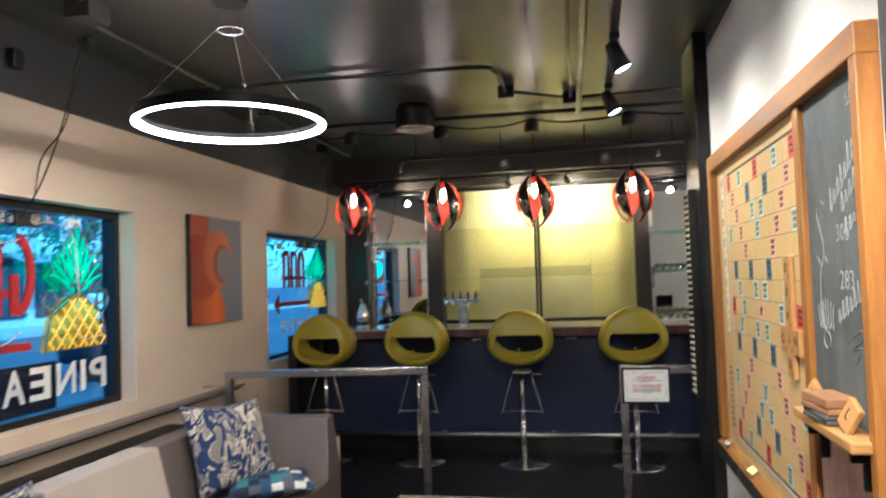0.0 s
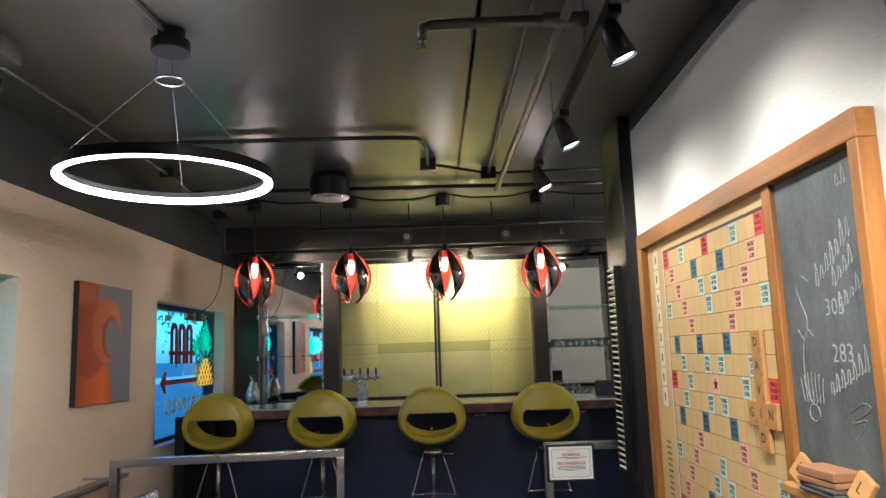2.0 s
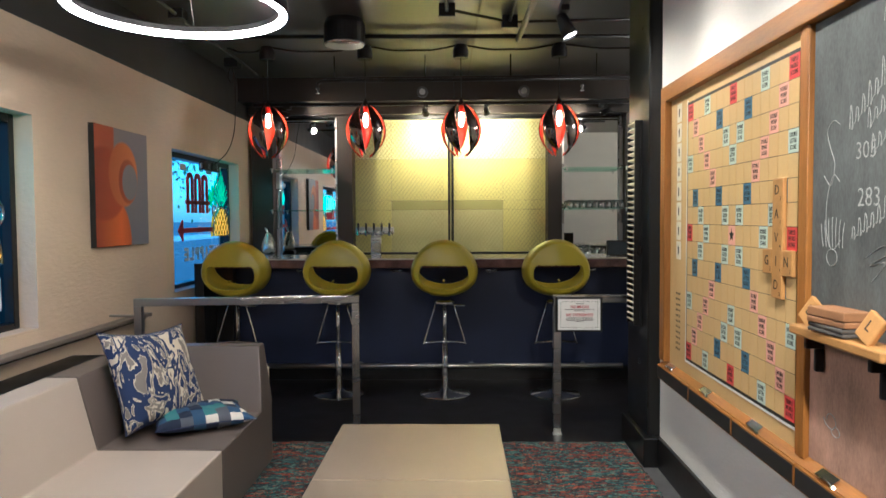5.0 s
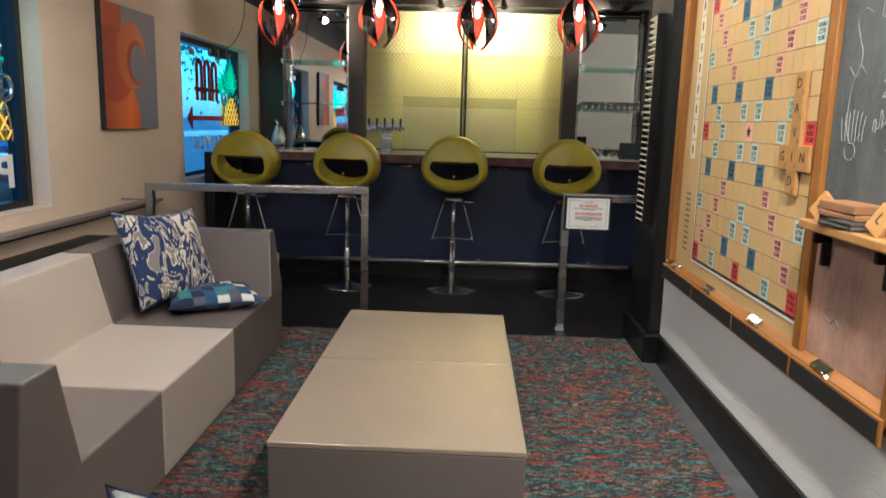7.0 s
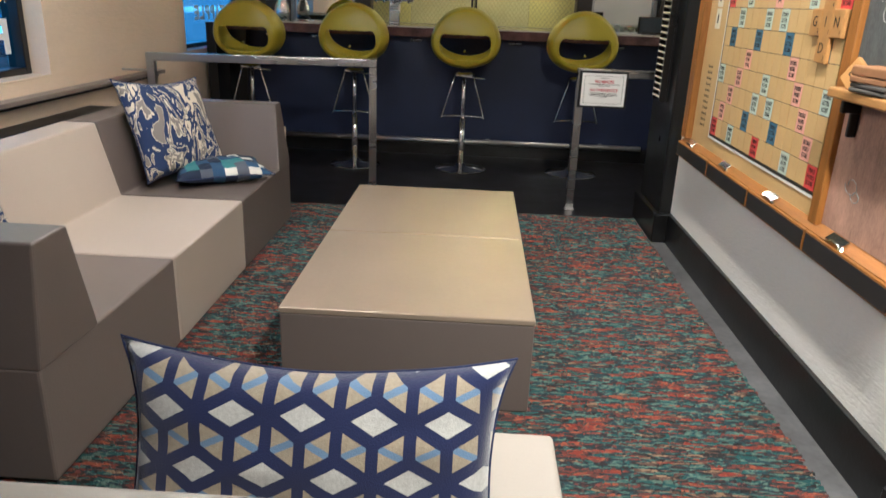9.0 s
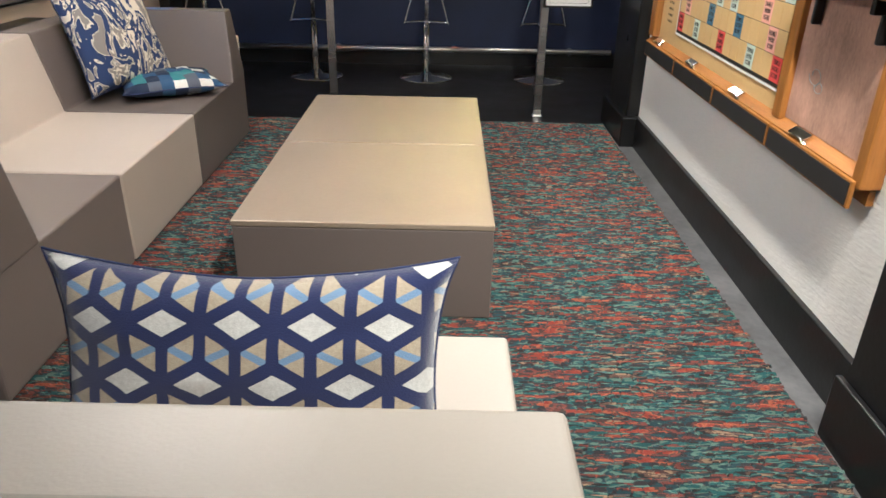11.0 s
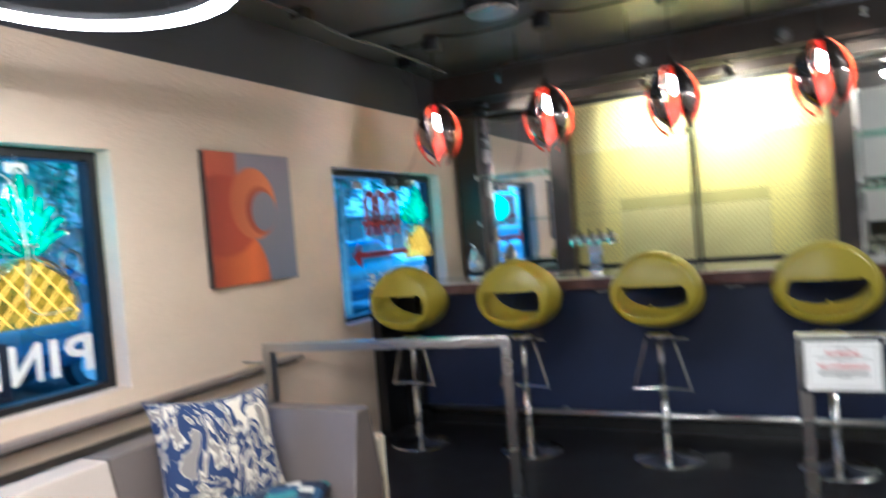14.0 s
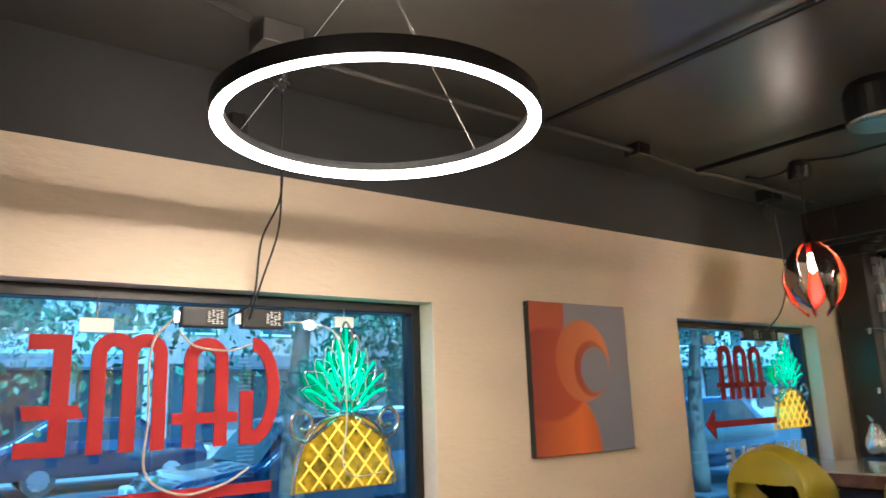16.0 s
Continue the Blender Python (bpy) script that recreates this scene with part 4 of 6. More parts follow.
part("edge", box(-2.35, 1.75, 6.30, 6.335, 0.992, 1.062, 0.004), M_COUNTER, bar, "polished reddish-brown counter edge")
part("underside", box(-2.35, 1.75, 6.335, 6.95, 1.001, 1.055), M_BLACK, bar)
part("top", box(-2.43, 1.75, 6.302, 6.95, 1.062, 1.074, 0.003), M_MARBLE, bar, "glossy pale counter top")
for x in (-1.62, -0.80, 0.02, 0.86, -2.0):
    hook = [(x + 0.045 * s, 6.395 - 0.012 * math.sin(abs(s) * 3.1) ** 2, 0.955 - 0.018 * math.sin(abs(s) * 3.14)) for s in (-1, -0.75, -0.5, -0.25, 0, 0.25, 0.5, 0.75, 1)]
    h = thing("bag_hook", "small chrome double hook under the counter", "hook", (x, 6.41, 0.955), "bag hooks")
    part("hook", sweep(smoothed([(p[0], 6.425, p[2] + 0.01) for p in hook], 4), 0.003, 6), M_CHROME, h, "", True)
    part("plate", box(x - 0.05, x + 0.05, 6.425, 6.44, 0.958, 0.968, 0.001), M_CHROME, h)
foot = thing("foot_rail", "polished steel foot rail along the bar", "rail", (-0.3, 6.33, 0.0))
part("tube", sweep([(-2.2, 6.33, 0.155), (1.12, 6.33, 0.155)], 0.021, 14), M_STEEL, foot, "", True)
for x in (-1.12, -0.16, 0.80, -2.0):
    part("bracket", sweep([(x, 6.33, 0.155), (x, 6.345, 0.138), (x, 6.44, 0.138)], 0.012, 8), M_STEEL, foot)
    part("flange", sweep([(x, 6.425, 0.138), (x, 6.44, 0.138)], 0.03, 14), M_STEEL, foot)

# ---- bar stools ----
stool = thing("bar_stool", "lime moulded shell bar stool on a chrome pedestal", "bar stool", group="stools along the bar")
bm = bmesh.new()
NU, NV = 128, 60
cut = Vector((0, 0.91, 0.41)).normalized()
across = Vector((1, 0, 0))
upward = across.cross(cut)
RX, RY, RZ, CZ = 0.264, 0.300, 0.226, 1.016
first = math.acos(0.30)


def shell_point(d):
    """The egg-shaped bucket: a flattened back plate with a soft crease, a long front."""
    x, z = RX * d.x * (1 - 0.13 * d.z), CZ + RZ * d.z
    if d.y >= 0:
        return x, RY * d.y, z
    rho = min(1.0, math.hypot(d.x, d.z))
    if rho < 0.82:
        return x, -0.150 - 0.035 * (1 - (rho / 0.82) ** 2), z
    return x, -0.150 * math.sqrt(max(0.0, 1 - ((rho - 0.82) / 0.18) ** 2)), z


verts = {}
for j in range(NV):
    th = first + (math.pi - 0.03 - first) * j / (NV - 1)
    for i in range(NU):
        a = 2 * math.pi * i / NU
        d = cut * math.cos(th) + (across * math.cos(a) + upward * math.sin(a)) * math.sin(th)
        verts[j, i] = (d, bm.verts.new(shell_point(d)))
for j in range(NV - 1):
    for i in range(NU):
        q = [verts[j, i], verts[j + 1, i], verts[j + 1, (i + 1) % NU], verts[j, (i + 1) % NU]]
        d = sum((p[0] for p in q), Vector()) / 4
        x, z = RX * d.x, CZ + RZ * d.z
        slot = d.y < 0 and z < 1.036 and (abs(x) / 0.186) ** 2.4 + (abs(z - 0.985) / 0.128) ** 2.4 < 1
        if not slot:
            bm.faces.new([p[1] for p in q])
bm.faces.new([verts[NV - 1, i][1] for i in range(NU)])
loose = [q for q in bm.verts if not q.link_faces]
bmesh.ops.delete(bm, geom=loose, context="VERTS")
rimv = [q for q in bm.verts if q.is_boundary and (q.co - Vector((0, 0, CZ))).dot(cut) < 0.0]
for _ in range(12):
    bmesh.ops.smooth_vert(bm, verts=rimv, factor=0.5, use_axis_x=True, use_axis_y=True, use_axis_z=True)
bmesh.ops.recalc_face_normals(bm, faces=bm.faces)
bmesh.ops.solidify(bm, geom=list(bm.faces), thickness=0.03)
bmesh.ops.recalc_face_normals(bm, faces=bm.faces)
part("shell", bm, M_LIME, stool, "", True)
part("seat_plate", lathe([(0.09, 0.735), (0.09, 0.748), (0.05, 0.76)], (0, 0, 0), 20), M_CHROME, stool)
part("lever", sweep([(0.0, 0, 0.725), (0.16, -0.02, 0.715)], 0.006, 8), M_CHROME, stool)
part("upper_column", sweep([(0, 0, 0.40), (0, 0, 0.74)], 0.018, 14), M_CHROME, stool, "", True)
part("lower_column", sweep([(0, 0, 0.012), (0, 0, 0.41)], 0.026, 14), M_CHROME, stool, "", True)
part("base", lathe([(0.205, 0.0), (0.205, 0.006), (0.19, 0.010), (0.05, 0.022), (0.028, 0.05)], (0, 0, 0), 36), M_CHROME, stool, "chrome disc base", True)
part("footrest", sweep(smoothed([(-0.07, -0.01, 0.735), (-0.158, -0.03, 0.435), (-0.15, -0.035, 0.423), (0, -0.035, 0.43), (0.15, -0.035, 0.423), (0.158, -0.03, 0.435), (0.07, -0.01, 0.735)], 4), 0.007, 8), M_CHROME, stool, "chrome wire footrest", True)
STOOLS = ((-2.045, 5.98, -3), (-1.235, 5.98, -3), (-0.378, 5.98, -1), (0.505, 5.98, 2))
for x, y, r in STOOLS[1:]:
    copy_thing(stool, pose(x, y, 0, 0, 0, r))
stool.matrix_world = pose(STOOLS[0][0], STOOLS[0][1], 0, 0, 0, STOOLS[0][2])

# ---- back bar ----
back = thing("back_bar", "dark back counter under the yellow panels", "cabinet", (-0.4, 7.6, 0.0))
part("body", box(-2.46, 1.75, 7.40, 7.88, 0.0, 0.985), M_BLACK, back)
part("top", box(-2.46, 1.75, 7.36, 7.88, 0.985, 1.012, 0.003), M_MARBLE, back, "pale stone top")
for name, x0, x1 in (("mullion", -2.46, -2.235), ("mullion", -1.548, -1.385), ("mullion", 0.68, 0.829), ("mullion", 1.50, 1.75)):
    solid(name, box(x0, x1, 7.86, 8.12, 1.012, 2.60, 0.004), M_BRONZE, "dark bronze upright of the back bar", "post", S)
solid("header_beam", box(-2.5, 1.75, 7.55, 8.12, 2.60, CEIL), M_BRONZE, "dark bronze header beam over the back bar", "beam", S)
solid("header_trim", box(-2.46, 1.75, 7.78, 7.86, 2.50, 2.60, 0.004), M_BRONZE, "dark bronze trim under the beam", "trim", S)
yp = thing("yellow_screen", "yellow frosted panels behind metal mesh", "screen", (-0.35, 8.0, 1.03))
for x0, x1 in ((-1.384, -0.992), (-0.989, -0.345), (-0.340, 0.217), (0.220, 0.679)):
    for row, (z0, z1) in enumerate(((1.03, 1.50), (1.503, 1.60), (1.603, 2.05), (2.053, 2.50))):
        # Row 3 takes the yellow with the lamp wash painted in.
        tint = (M_YELLOWGREY, M_YELLOWBAND, M_YELLOW, M_YELLOWWASH)[row] if -1 < x0 < 0.2 or row == 3 else M_YELLOW
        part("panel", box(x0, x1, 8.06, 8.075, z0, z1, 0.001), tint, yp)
part("bottom_rail", box(-1.385, 0.68, 7.98, 8.03, 1.012, 1.045, 0.003), M_BLACK, yp)
part("top_rail", box(-1.385, 0.68, 7.98, 8.03, 2.47, 2.50, 0.003), M_BLACK, yp)
for x in (-0.365, -0.325):
    part("stile", box(x - 0.011, x + 0.011, 7.985, 8.02, 1.045, 2.47, 0.002), M_BLACK, yp)
bm = bmesh.new()
W, H = 0.042, 0.056
for x0, x1 in ((-1.384, -0.378), (-0.312, 0.679)):
    nx, nz = int((x1 - x0) / W), int(1.425 / H)
    for i in range(nx):
        for j in range(nz):
            cx, cz = x0 + (i + 0.5) * W, 1.045 + (j + 0.5) * H
            for s in (-1, 1):
                a, c = Vector((cx - W / 2, 8.0, cz - s * H / 2)), Vector((cx + W / 2, 8.0, cz + s * H / 2))
                n = Vector((c.z - a.z, 0, a.x - c.x)).normalized() * 0.0022
                bm.faces.new([bm.verts.new(p) for p in (a - n, c - n, c + n, a + n)])
me_mesh = part("mesh", bm, M_MESH, yp, "expanded metal mesh")
tagged(me_mesh, kind="stuff")
for nm, x0, x1, lab in (("mirror", -2.235, -1.548, "back bar mirror with glass shelves before it"), ("mirror", 0.829, 1.50, "back bar mirror beside the yellow screen")):
    solid(nm, box(x0, x1, 8.04, 8.06, 1.03, 2.50), M_MIRROR, lab, "mirror")
    for z in (1.925, 1.50):
        sh = thing("glass_shelf", "green-edged glass shelf on steel studs", "shelf", ((x0 + x1) / 2, 7.9, z), "glass shelves")
        part("plate", box(x0 + 0.01, x1 - 0.01, 7.70, 8.02, z - 0.005, z + 0.005), M_SHELFGLASS, sh)
        for x in (x0 + 0.03, x1 - 0.03):
            part("stud", sweep([(x, 7.72, z - 0.03), (x, 7.72, z + 0.012)], 0.009, 10), M_STEEL, sh)
    solid("steel_strip", box(x0 + 0.005, x0 + 0.04, 7.985, 8.035, 1.012, 2.49), M_STEEL, "upright steel strip beside the mirror", "trim", S)
    solid("steel_strip", box(x1 - 0.04, x1 - 0.005, 7.985, 8.035, 1.012, 2.49), M_STEEL, "upright steel strip beside the mirror", "trim", S)


def tumbler(x, y, z, r, h):
    g = thing("tumbler", "clear drinking glass turned upside down", "glass", (x, y, z), "bar glasses")
    part("glass", lathe([(r * 0.85, 0.0), (r, 0.01), (r * 0.8, h), (r * 0.74, h), (r * 0.92, 0.012), (r * 0.7, 0.010)], (x, y, z), 14), M_TUMBLER, g, "", True)
    return g


proto = tumbler(0, 0, 0, 0.034, 0.085)
spots = [(0.90 + 0.066 * i, 7.78 + 0.09 * j, 1.506) for i in range(9) for j in range(2)] + [(0.92 + 0.07 * i, 7.60 + 0.08 * j, 1.013) for i in range(5) for j in range(2)]
for p in spots[1:]:
    copy_thing(proto, pose(*p))
proto.matrix_world = pose(*spots[0])

tap = thing("beer_tap_tower", "steel beer tap tower with five taps", "beer tap", (-1.10, 7.5, 1.012))
part("column", box(-1.15, -1.05, 7.47, 7.55, 1.012, 1.25, 0.006), M_STEEL, tap)
part("header", box(-1.30, -0.92, 7.46, 7.56, 1.25, 1.325, 0.01), M_STEEL, tap)
for i in range(5):
    x = -1.265 + 0.078 * i
    part("tap", sweep([(x, 7.46, 1.285), (x, 7.40, 1.285), (x, 7.39, 1.24)], 0.012, 10), M_CHROME, tap)
    part("tap_handle", lathe([(0.008, 0.0), (0.012, 0.03), (0.010, 0.07)], (x, 7.405, 1.295), 10), M_BLACK, tap, "black tap lever")
pear = thing("silver_pear", "hammered silver pear ornament on a black block", "ornament", (-2.22, 7.60, 1.012))
part("block", box(-2.29, -2.15, 7.54, 7.66, 1.012, 1.05, 0.004), M_BLACK, pear)
M_SILVER = mat("hammered_silver", (0.80, 0.78, 0.74), 0.22, 0.9, var=0.1, scale=30, bumps=0.9, bscale=60)
part("body", lathe([(0.03, 0.0), (0.062, 0.02), (0.075, 0.07), (0.066, 0.12), (0.042, 0.17), (0.035, 0.20), (0.018, 0.222)], (-2.22, 7.60, 1.05), 20), M_SILVER, pear, "hammered silver body", True)
part("stem", sweep(smoothed([(-2.22, 7.60, 1.265), (-2.215, 7.60, 1.30), (-2.20, 7.60, 1.33)], 4), 0.005, 8), M_BRONZE, pear)
part("stem_leaf", sweep(smoothed([(-2.22, 7.60, 1.268), (-2.24, 7.60, 1.30), (-2.26, 7.60, 1.325)], 4), [0.003, 0.006, 0.009, 0.010, 0.010, 0.008, 0.005, 0.003, 0.002], 8), M_STEEL, pear)
np_ = thing("napkin_stack", "stack of folded white menus on the counter", "menus", (-1.85, 7.5, 1.012))
for i in range(4):
    bm = box(-0.13, 0.13, -0.09, 0.09, 0, 0.007, 0.001)
    bmesh.ops.transform(bm, matrix=pose(-1.85 + 0.01 * i, 7.5, 1.0125 + 0.0075 * i, 0, 0, 7 * i - 8), verts=bm.verts)
    part("sheet", bm, M_PAPER, np_)
till = thing("card_terminal", "small black screen standing on the counter", "screen", (1.12, 6.5, 1.074))
bm = box(1.02, 1.22, 6.50, 6.54, 1.076, 1.21, 0.006)
part("case", bm, M_PLASTIC, till)
part("glass", box(1.032, 1.208, 6.496, 6.4995, 1.09, 1.198), M_DARKGLASS, till)
for hx in (-0.62, 0.40):
    sp = thing("smoke_alarm", "small round alarm on the header beam", "alarm", (hx, 7.53, 2.68))
    part("ring", sweep([(hx, 7.55, 2.68), (hx, 7.515, 2.68)], 0.055, 20), M_GREYPIPE, sp)
    part("lens", sweep([(hx, 7.515, 2.68), (hx, 7.505, 2.68)], 0.03, 16), M_STEEL, sp)


# ---- lamps ----
def pendant():
    p = thing("pendant_lamp", "egg-shaped pendant of smoked chrome blades lined in orange", "pendant lamp", group="pendants over the bar")
    part("canopy", lathe([(0.062, 2.73), (0.065, 2.75), (0.065, 2.80), (0.05, CEIL)], (0, 0, 0), 20), M_BLACKMET, p)
    part("cord", sweep([(0, 0, 2.40), (0, 0, 2.73)], 0.004, 8), M_CABLE, p)
    part("cap", lathe([(0.03, 2.345), (0.024, 2.37), (0.006, 2.41)], (0, 0, 0), 14), M_BLACKMET, p)
    part("socket", lathe([(0.016, 2.285), (0.02, 2.30), (0.02, 2.35)], (0, 0, 0), 14), M_ORANGE, p)
    part("bulb", lathe([(0.004, 2.17), (0.018, 2.19), (0.021, 2.23), (0.014, 2.285)], (0, 0, 0), 14), M_BULB, p, "glowing tubular bulb", True)
    for k in range(5):
        for name, off, material in (("blade", 0.0, M_SMOKE), ("blade_lining", 0.005, M_ORANGE)):
            bm = bmesh.new()
            rows = []
            for j in range(17):
                s = j / 16
                r = 0.168 * math.sin(math.pi * (0.04 + 0.91 * s)) ** 0.62 - off
                z = 2.355 - 0.425 * s
                half = (0.14 + 0.23 * math.sin(math.pi * s) ** 0.8) * (1.0 if s < 0.82 else 1.0 - 0.75 * (s - 0.82) / 0.18)
                mid = 2 * math.pi * k / 5 + 0.5 * s + (0.25 * (s - 0.8) * 5 if s > 0.8 else 0)
                rows.append([bm.verts.new((r * math.cos(mid + half * q), r * math.sin(mid + half * q), z - 0.05 * q * max(0.0, s - 0.8))) for q in (-1, -0.5, 0, 0.5, 1)])
            for j in range(16):
                for q in range(4):
                    bm.faces.new((rows[j][q], rows[j][q + 1], rows[j + 1][q + 1], rows[j + 1][q]))
            bmesh.ops.recalc_face_normals(bm, faces=bm.faces)
            bmesh.ops.solidify(bm, geom=list(bm.faces), thickness=0.002)
            part(name, bm, material, p, "", True)
    return p


lampset = pendant()
for i, x in enumerate(BULBS[1:]):
    copy_thing(lampset, pose(x, 6.26, 0, 0, 0, (14, 7, -1)[i]))
lampset.matrix_world = pose(BULBS[0], 6.26, 0, 0, 0, 22)

RX0, RY0, RZ0, RR = -1.325, 3.035, 2.207, 0.405
ring = thing("ring_chandelier", "lit white ring pendant with a black outer band", "chandelier", (RX0, RY0, RZ0))


def hoop(outline):
    bm = bmesh.new()
    n = 96
    rows = [[bm.verts.new((RX0 + r * math.cos(2 * math.pi * k / n), RY0 + r * math.sin(2 * math.pi * k / n), RZ0 + z)) for r, z in outline] for k in range(n)]
    m = len(outline)
    for k in range(n):
        for q in range(m):
            bm.faces.new((rows[k][q], rows[(k + 1) % n][q], rows[(k + 1) % n][(q + 1) % m], rows[k][(q + 1) % m]))
    bmesh.ops.recalc_face_normals(bm, faces=bm.faces)
    return bm


part("band", hoop([(RR + 0.004, -0.002), (RR + 0.004, 0.040), (RR - 0.027, 0.040), (RR - 0.027, 0.016), (RR, 0.016), (RR, -0.002)]), M_BLACKMET, ring, "black outer band")
part("diffuser", hoop([(RR - 0.001, -0.004), (RR - 0.001, 0.014), (RR - 0.027, 0.014), (RR - 0.028, 0.000), (RR - 0.024, -0.006), (RR - 0.006, -0.006)]), M_RING, ring, "glowing white diffuser", True)
part("canopy", lathe([(0.075, 2.745), (0.078, 2.75), (0.078, 2.79), (0.055, 2.792), (0.055, CEIL)], (RX0, RY0, 0), 28), M_BLACKMET, ring)
part("spreader", sweep([(RX0 + 0.055 * math.cos(a), RY0 + 0.055 * math.sin(a), 2.625) for a in (0.2618 * k for k in range(24))], 0.005, 8, closed=True), M_STEEL, ring)
for a in (1.78, 3.84, 5.93):
    ca, sa = math.cos(a), math.sin(a)
    part("wire", sweep([(RX0 + (RR - 0.012) * ca, RY0 + (RR - 0.012) * sa, RZ0 + 0.036), (RX0 + 0.055 * ca, RY0 + 0.055 * sa, 2.625), (RX0 + 0.05 * ca, RY0 + 0.05 * sa, 2.748)], 0.0013, 6), M_GREYPIPE, ring)

track = thing("lighting_track", "black ceiling track hung on thin rods", "lighting track", (0.31, 2.5, 2.6))
part("bar", box(0.315, 0.349, -0.6, 4.46, 2.585, 2.62, 0.002), M_BLACKMET, track)
part("feed_box", box(0.302, 0.362, 2.18, 2.36, 2.55, 2.63, 0.004), M_PLASTIC, track)
for y in (0.5, 2.9, 3.75):
    part("rod", sweep([(0.332, y, 2.62), (0.332, y, CEIL)], 0.004, 6), M_STEEL, track)


def spot_head(eye, aim, mount, r=0.045, L=0.13, lit=M_HEAD):
    h = thing("spotlight", "black cone spotlight on the track", "spotlight", mount, "track spotlights")
    e, d = Vector(eye), (Vector(aim) - Vector(eye)).normalized()
    tail = e - d * L
    part("body", sweep([e - d * 0.004, tail + d * 0.02, tail, tail - d * 0.004], [r, r * 0.72, r * 0.62, r * 0.3], 20), M_BLACKMET, h, "", True)
    part("rim", sweep([e - d * 0.004, e + d * 0.006], r * 1.02, 20, cap=False), M_BLACKMET, h)
    part("lens", sweep([e - d * 0.003, e - d * 0.001], r * 0.8, 16), lit, h, "glowing lens")
    mid = e - d * L * 0.55
    part("yoke", sweep([mid, (mid.x, mid.y, mount[2] - 0.01), mount], 0.008, 8), M_BLACKMET, h)
    part("adapter", box(mount[0] - 0.022, mount[0] + 0.022, mount[1] - 0.045, mount[1] + 0.045, mount[2] - 0.03, mount[2], 0.003), M_PLASTIC, h)
    return h


for hy, aim in TRACK_HEADS:
    e = Vector((0.37, hy + 0.02, 2.42))
    d = (Vector(aim) - e).normalized()
    spot_head(e - d * 0.012, aim, (0.332, hy, 2.585))
btrack = thing("bar_track", "thin black lighting track over the back bar", "lighting track", (-0.3, 7.42, 2.56))
part("bar", box(-2.3, 1.6, 7.40, 7.44, 2.53, 2.56, 0.002), M_BLACKMET, btrack)
for x in (-2.2, -0.3, 1.4):
    part("rod", sweep([(x, 7.42, 2.56), (x, 7.42, CEIL)], 0.004, 6), M_BLACKMET, btrack)
for hx, ax in zip(BAR_HEADS, BAR_AIMS):
    e = Vector((hx, 7.42, 2.44))
    d = (Vector((ax, 7.95, 2.22)) - e).normalized()
    spot_head(e - d * 0.012, (ax, 7.95, 2.22), (hx, 7.42, 2.53), 0.034, 0.085)


# ---- pipes and boxes on the ceiling ----
def pipe(name, pts, r, label, material=None, parent=None, soft=0):
    return solid(name, sweep(smoothed(pts, soft) if soft else pts, r, 10), material or M_GREYPIPE, label, "pipe", smooth=True)


def junction(x, y, z0, label, s=0.055):
    j = thing("junction_box", label, "junction box", (x, y, CEIL), "ceiling boxes")
    part("box", box(x - s, x + s, y - s, y + s, z0, CEIL, 0.004), M_BLACKMET, j)
    part("cover", box(x - s * 1.05, x + s * 1.05, y - s * 1.05, y + s * 1.05, z0 - 0.006, z0, 0.002), M_GREYPIPE, j)


pipe("conduit", [(-2.49, 4.47, 2.81), (-1.8, 4.47, 2.81), (-0.52, 4.51, 2.81), (-0.367, 4.62, 2.81), (-0.336, 4.74, 2.80), (-0.333, 5.09, 2.79)], 0.013, "painted conduit bending to a ceiling box", M_BLACKMET, soft=4)
junction(-0.333, 5.15, 2.755, "black ceiling junction box where conduits meet")
pipe("conduit", [(-2.2, 5.75, 2.80), (1.7, 5.90, 2.80)], 0.016, "black conduit across the ceiling", M_BLACKMET)
pipe("conduit", [(-0.278, 5.15, 2.80), (0.106, 5.44, 2.80), (1.0, 5.40, 2.80)], 0.010, "thin black conduit between ceiling boxes", M_BLACKMET)
junction(0.106, 5.45, 2.755, "black ceiling junction box beside the sprinkler pipe")
pipe("conduit", [(0.145, 2.4, 2.81), (0.135, 2.9, 2.81), (0.112, 4.3, 2.81), (0.106, 5.39, 2.80)], 0.011, "grey conduit running along the ceiling")
pipe("sprinkler_pipe", [(0.225, 0.3, 2.67), (0.215, 2.68, 2.66), (0.155, 5.32, 2.645)], 0.019, "grey sprinkler pipe along the ceiling")
pipe("sprinkler_pipe", [(0.27, 2.68, 2.66), (-0.255, 2.68, 2.655), (-0.285, 2.68, 2.645), (-0.290, 2.68, 2.61)], 0.020, "grey sprinkler branch with an elbow")
for x, y, z in ((-0.290, 2.68, 2.61), (-1.50, 6.62, 2.565), (0.83, 6.66, 2.575)):
    sh = thing("fire_sprinkler", "small brass sprinkler head", "sprinkler", (x, y, z), "sprinklers")
    part("stem", lathe([(0.014, 0.0), (0.016, -0.015), (0.008, -0.02), (0.008, -0.045)], (x, y, z), 12), M_CHROME, sh)
    part("deflector", lathe([(0.018, -0.048), (0.018, -0.045)], (x, y, z), 12), M_CHROME, sh)
for y in (2.68,):
    pipe("pipe_tee", [(0.30, y, 2.66), (0.14, y, 2.66)], 0.027, "cast tee on the sprinkler pipe")
pipe("sprinkler_pipe", [(-1.50, 6.62, 2.56), (-1.50, 6.62, 2.60), (-1.47, 6.62, 2.625), (1.6, 6.62, 2.625)], 0.016, "black sprinkler pipe over the bar", M_BLACKMET)
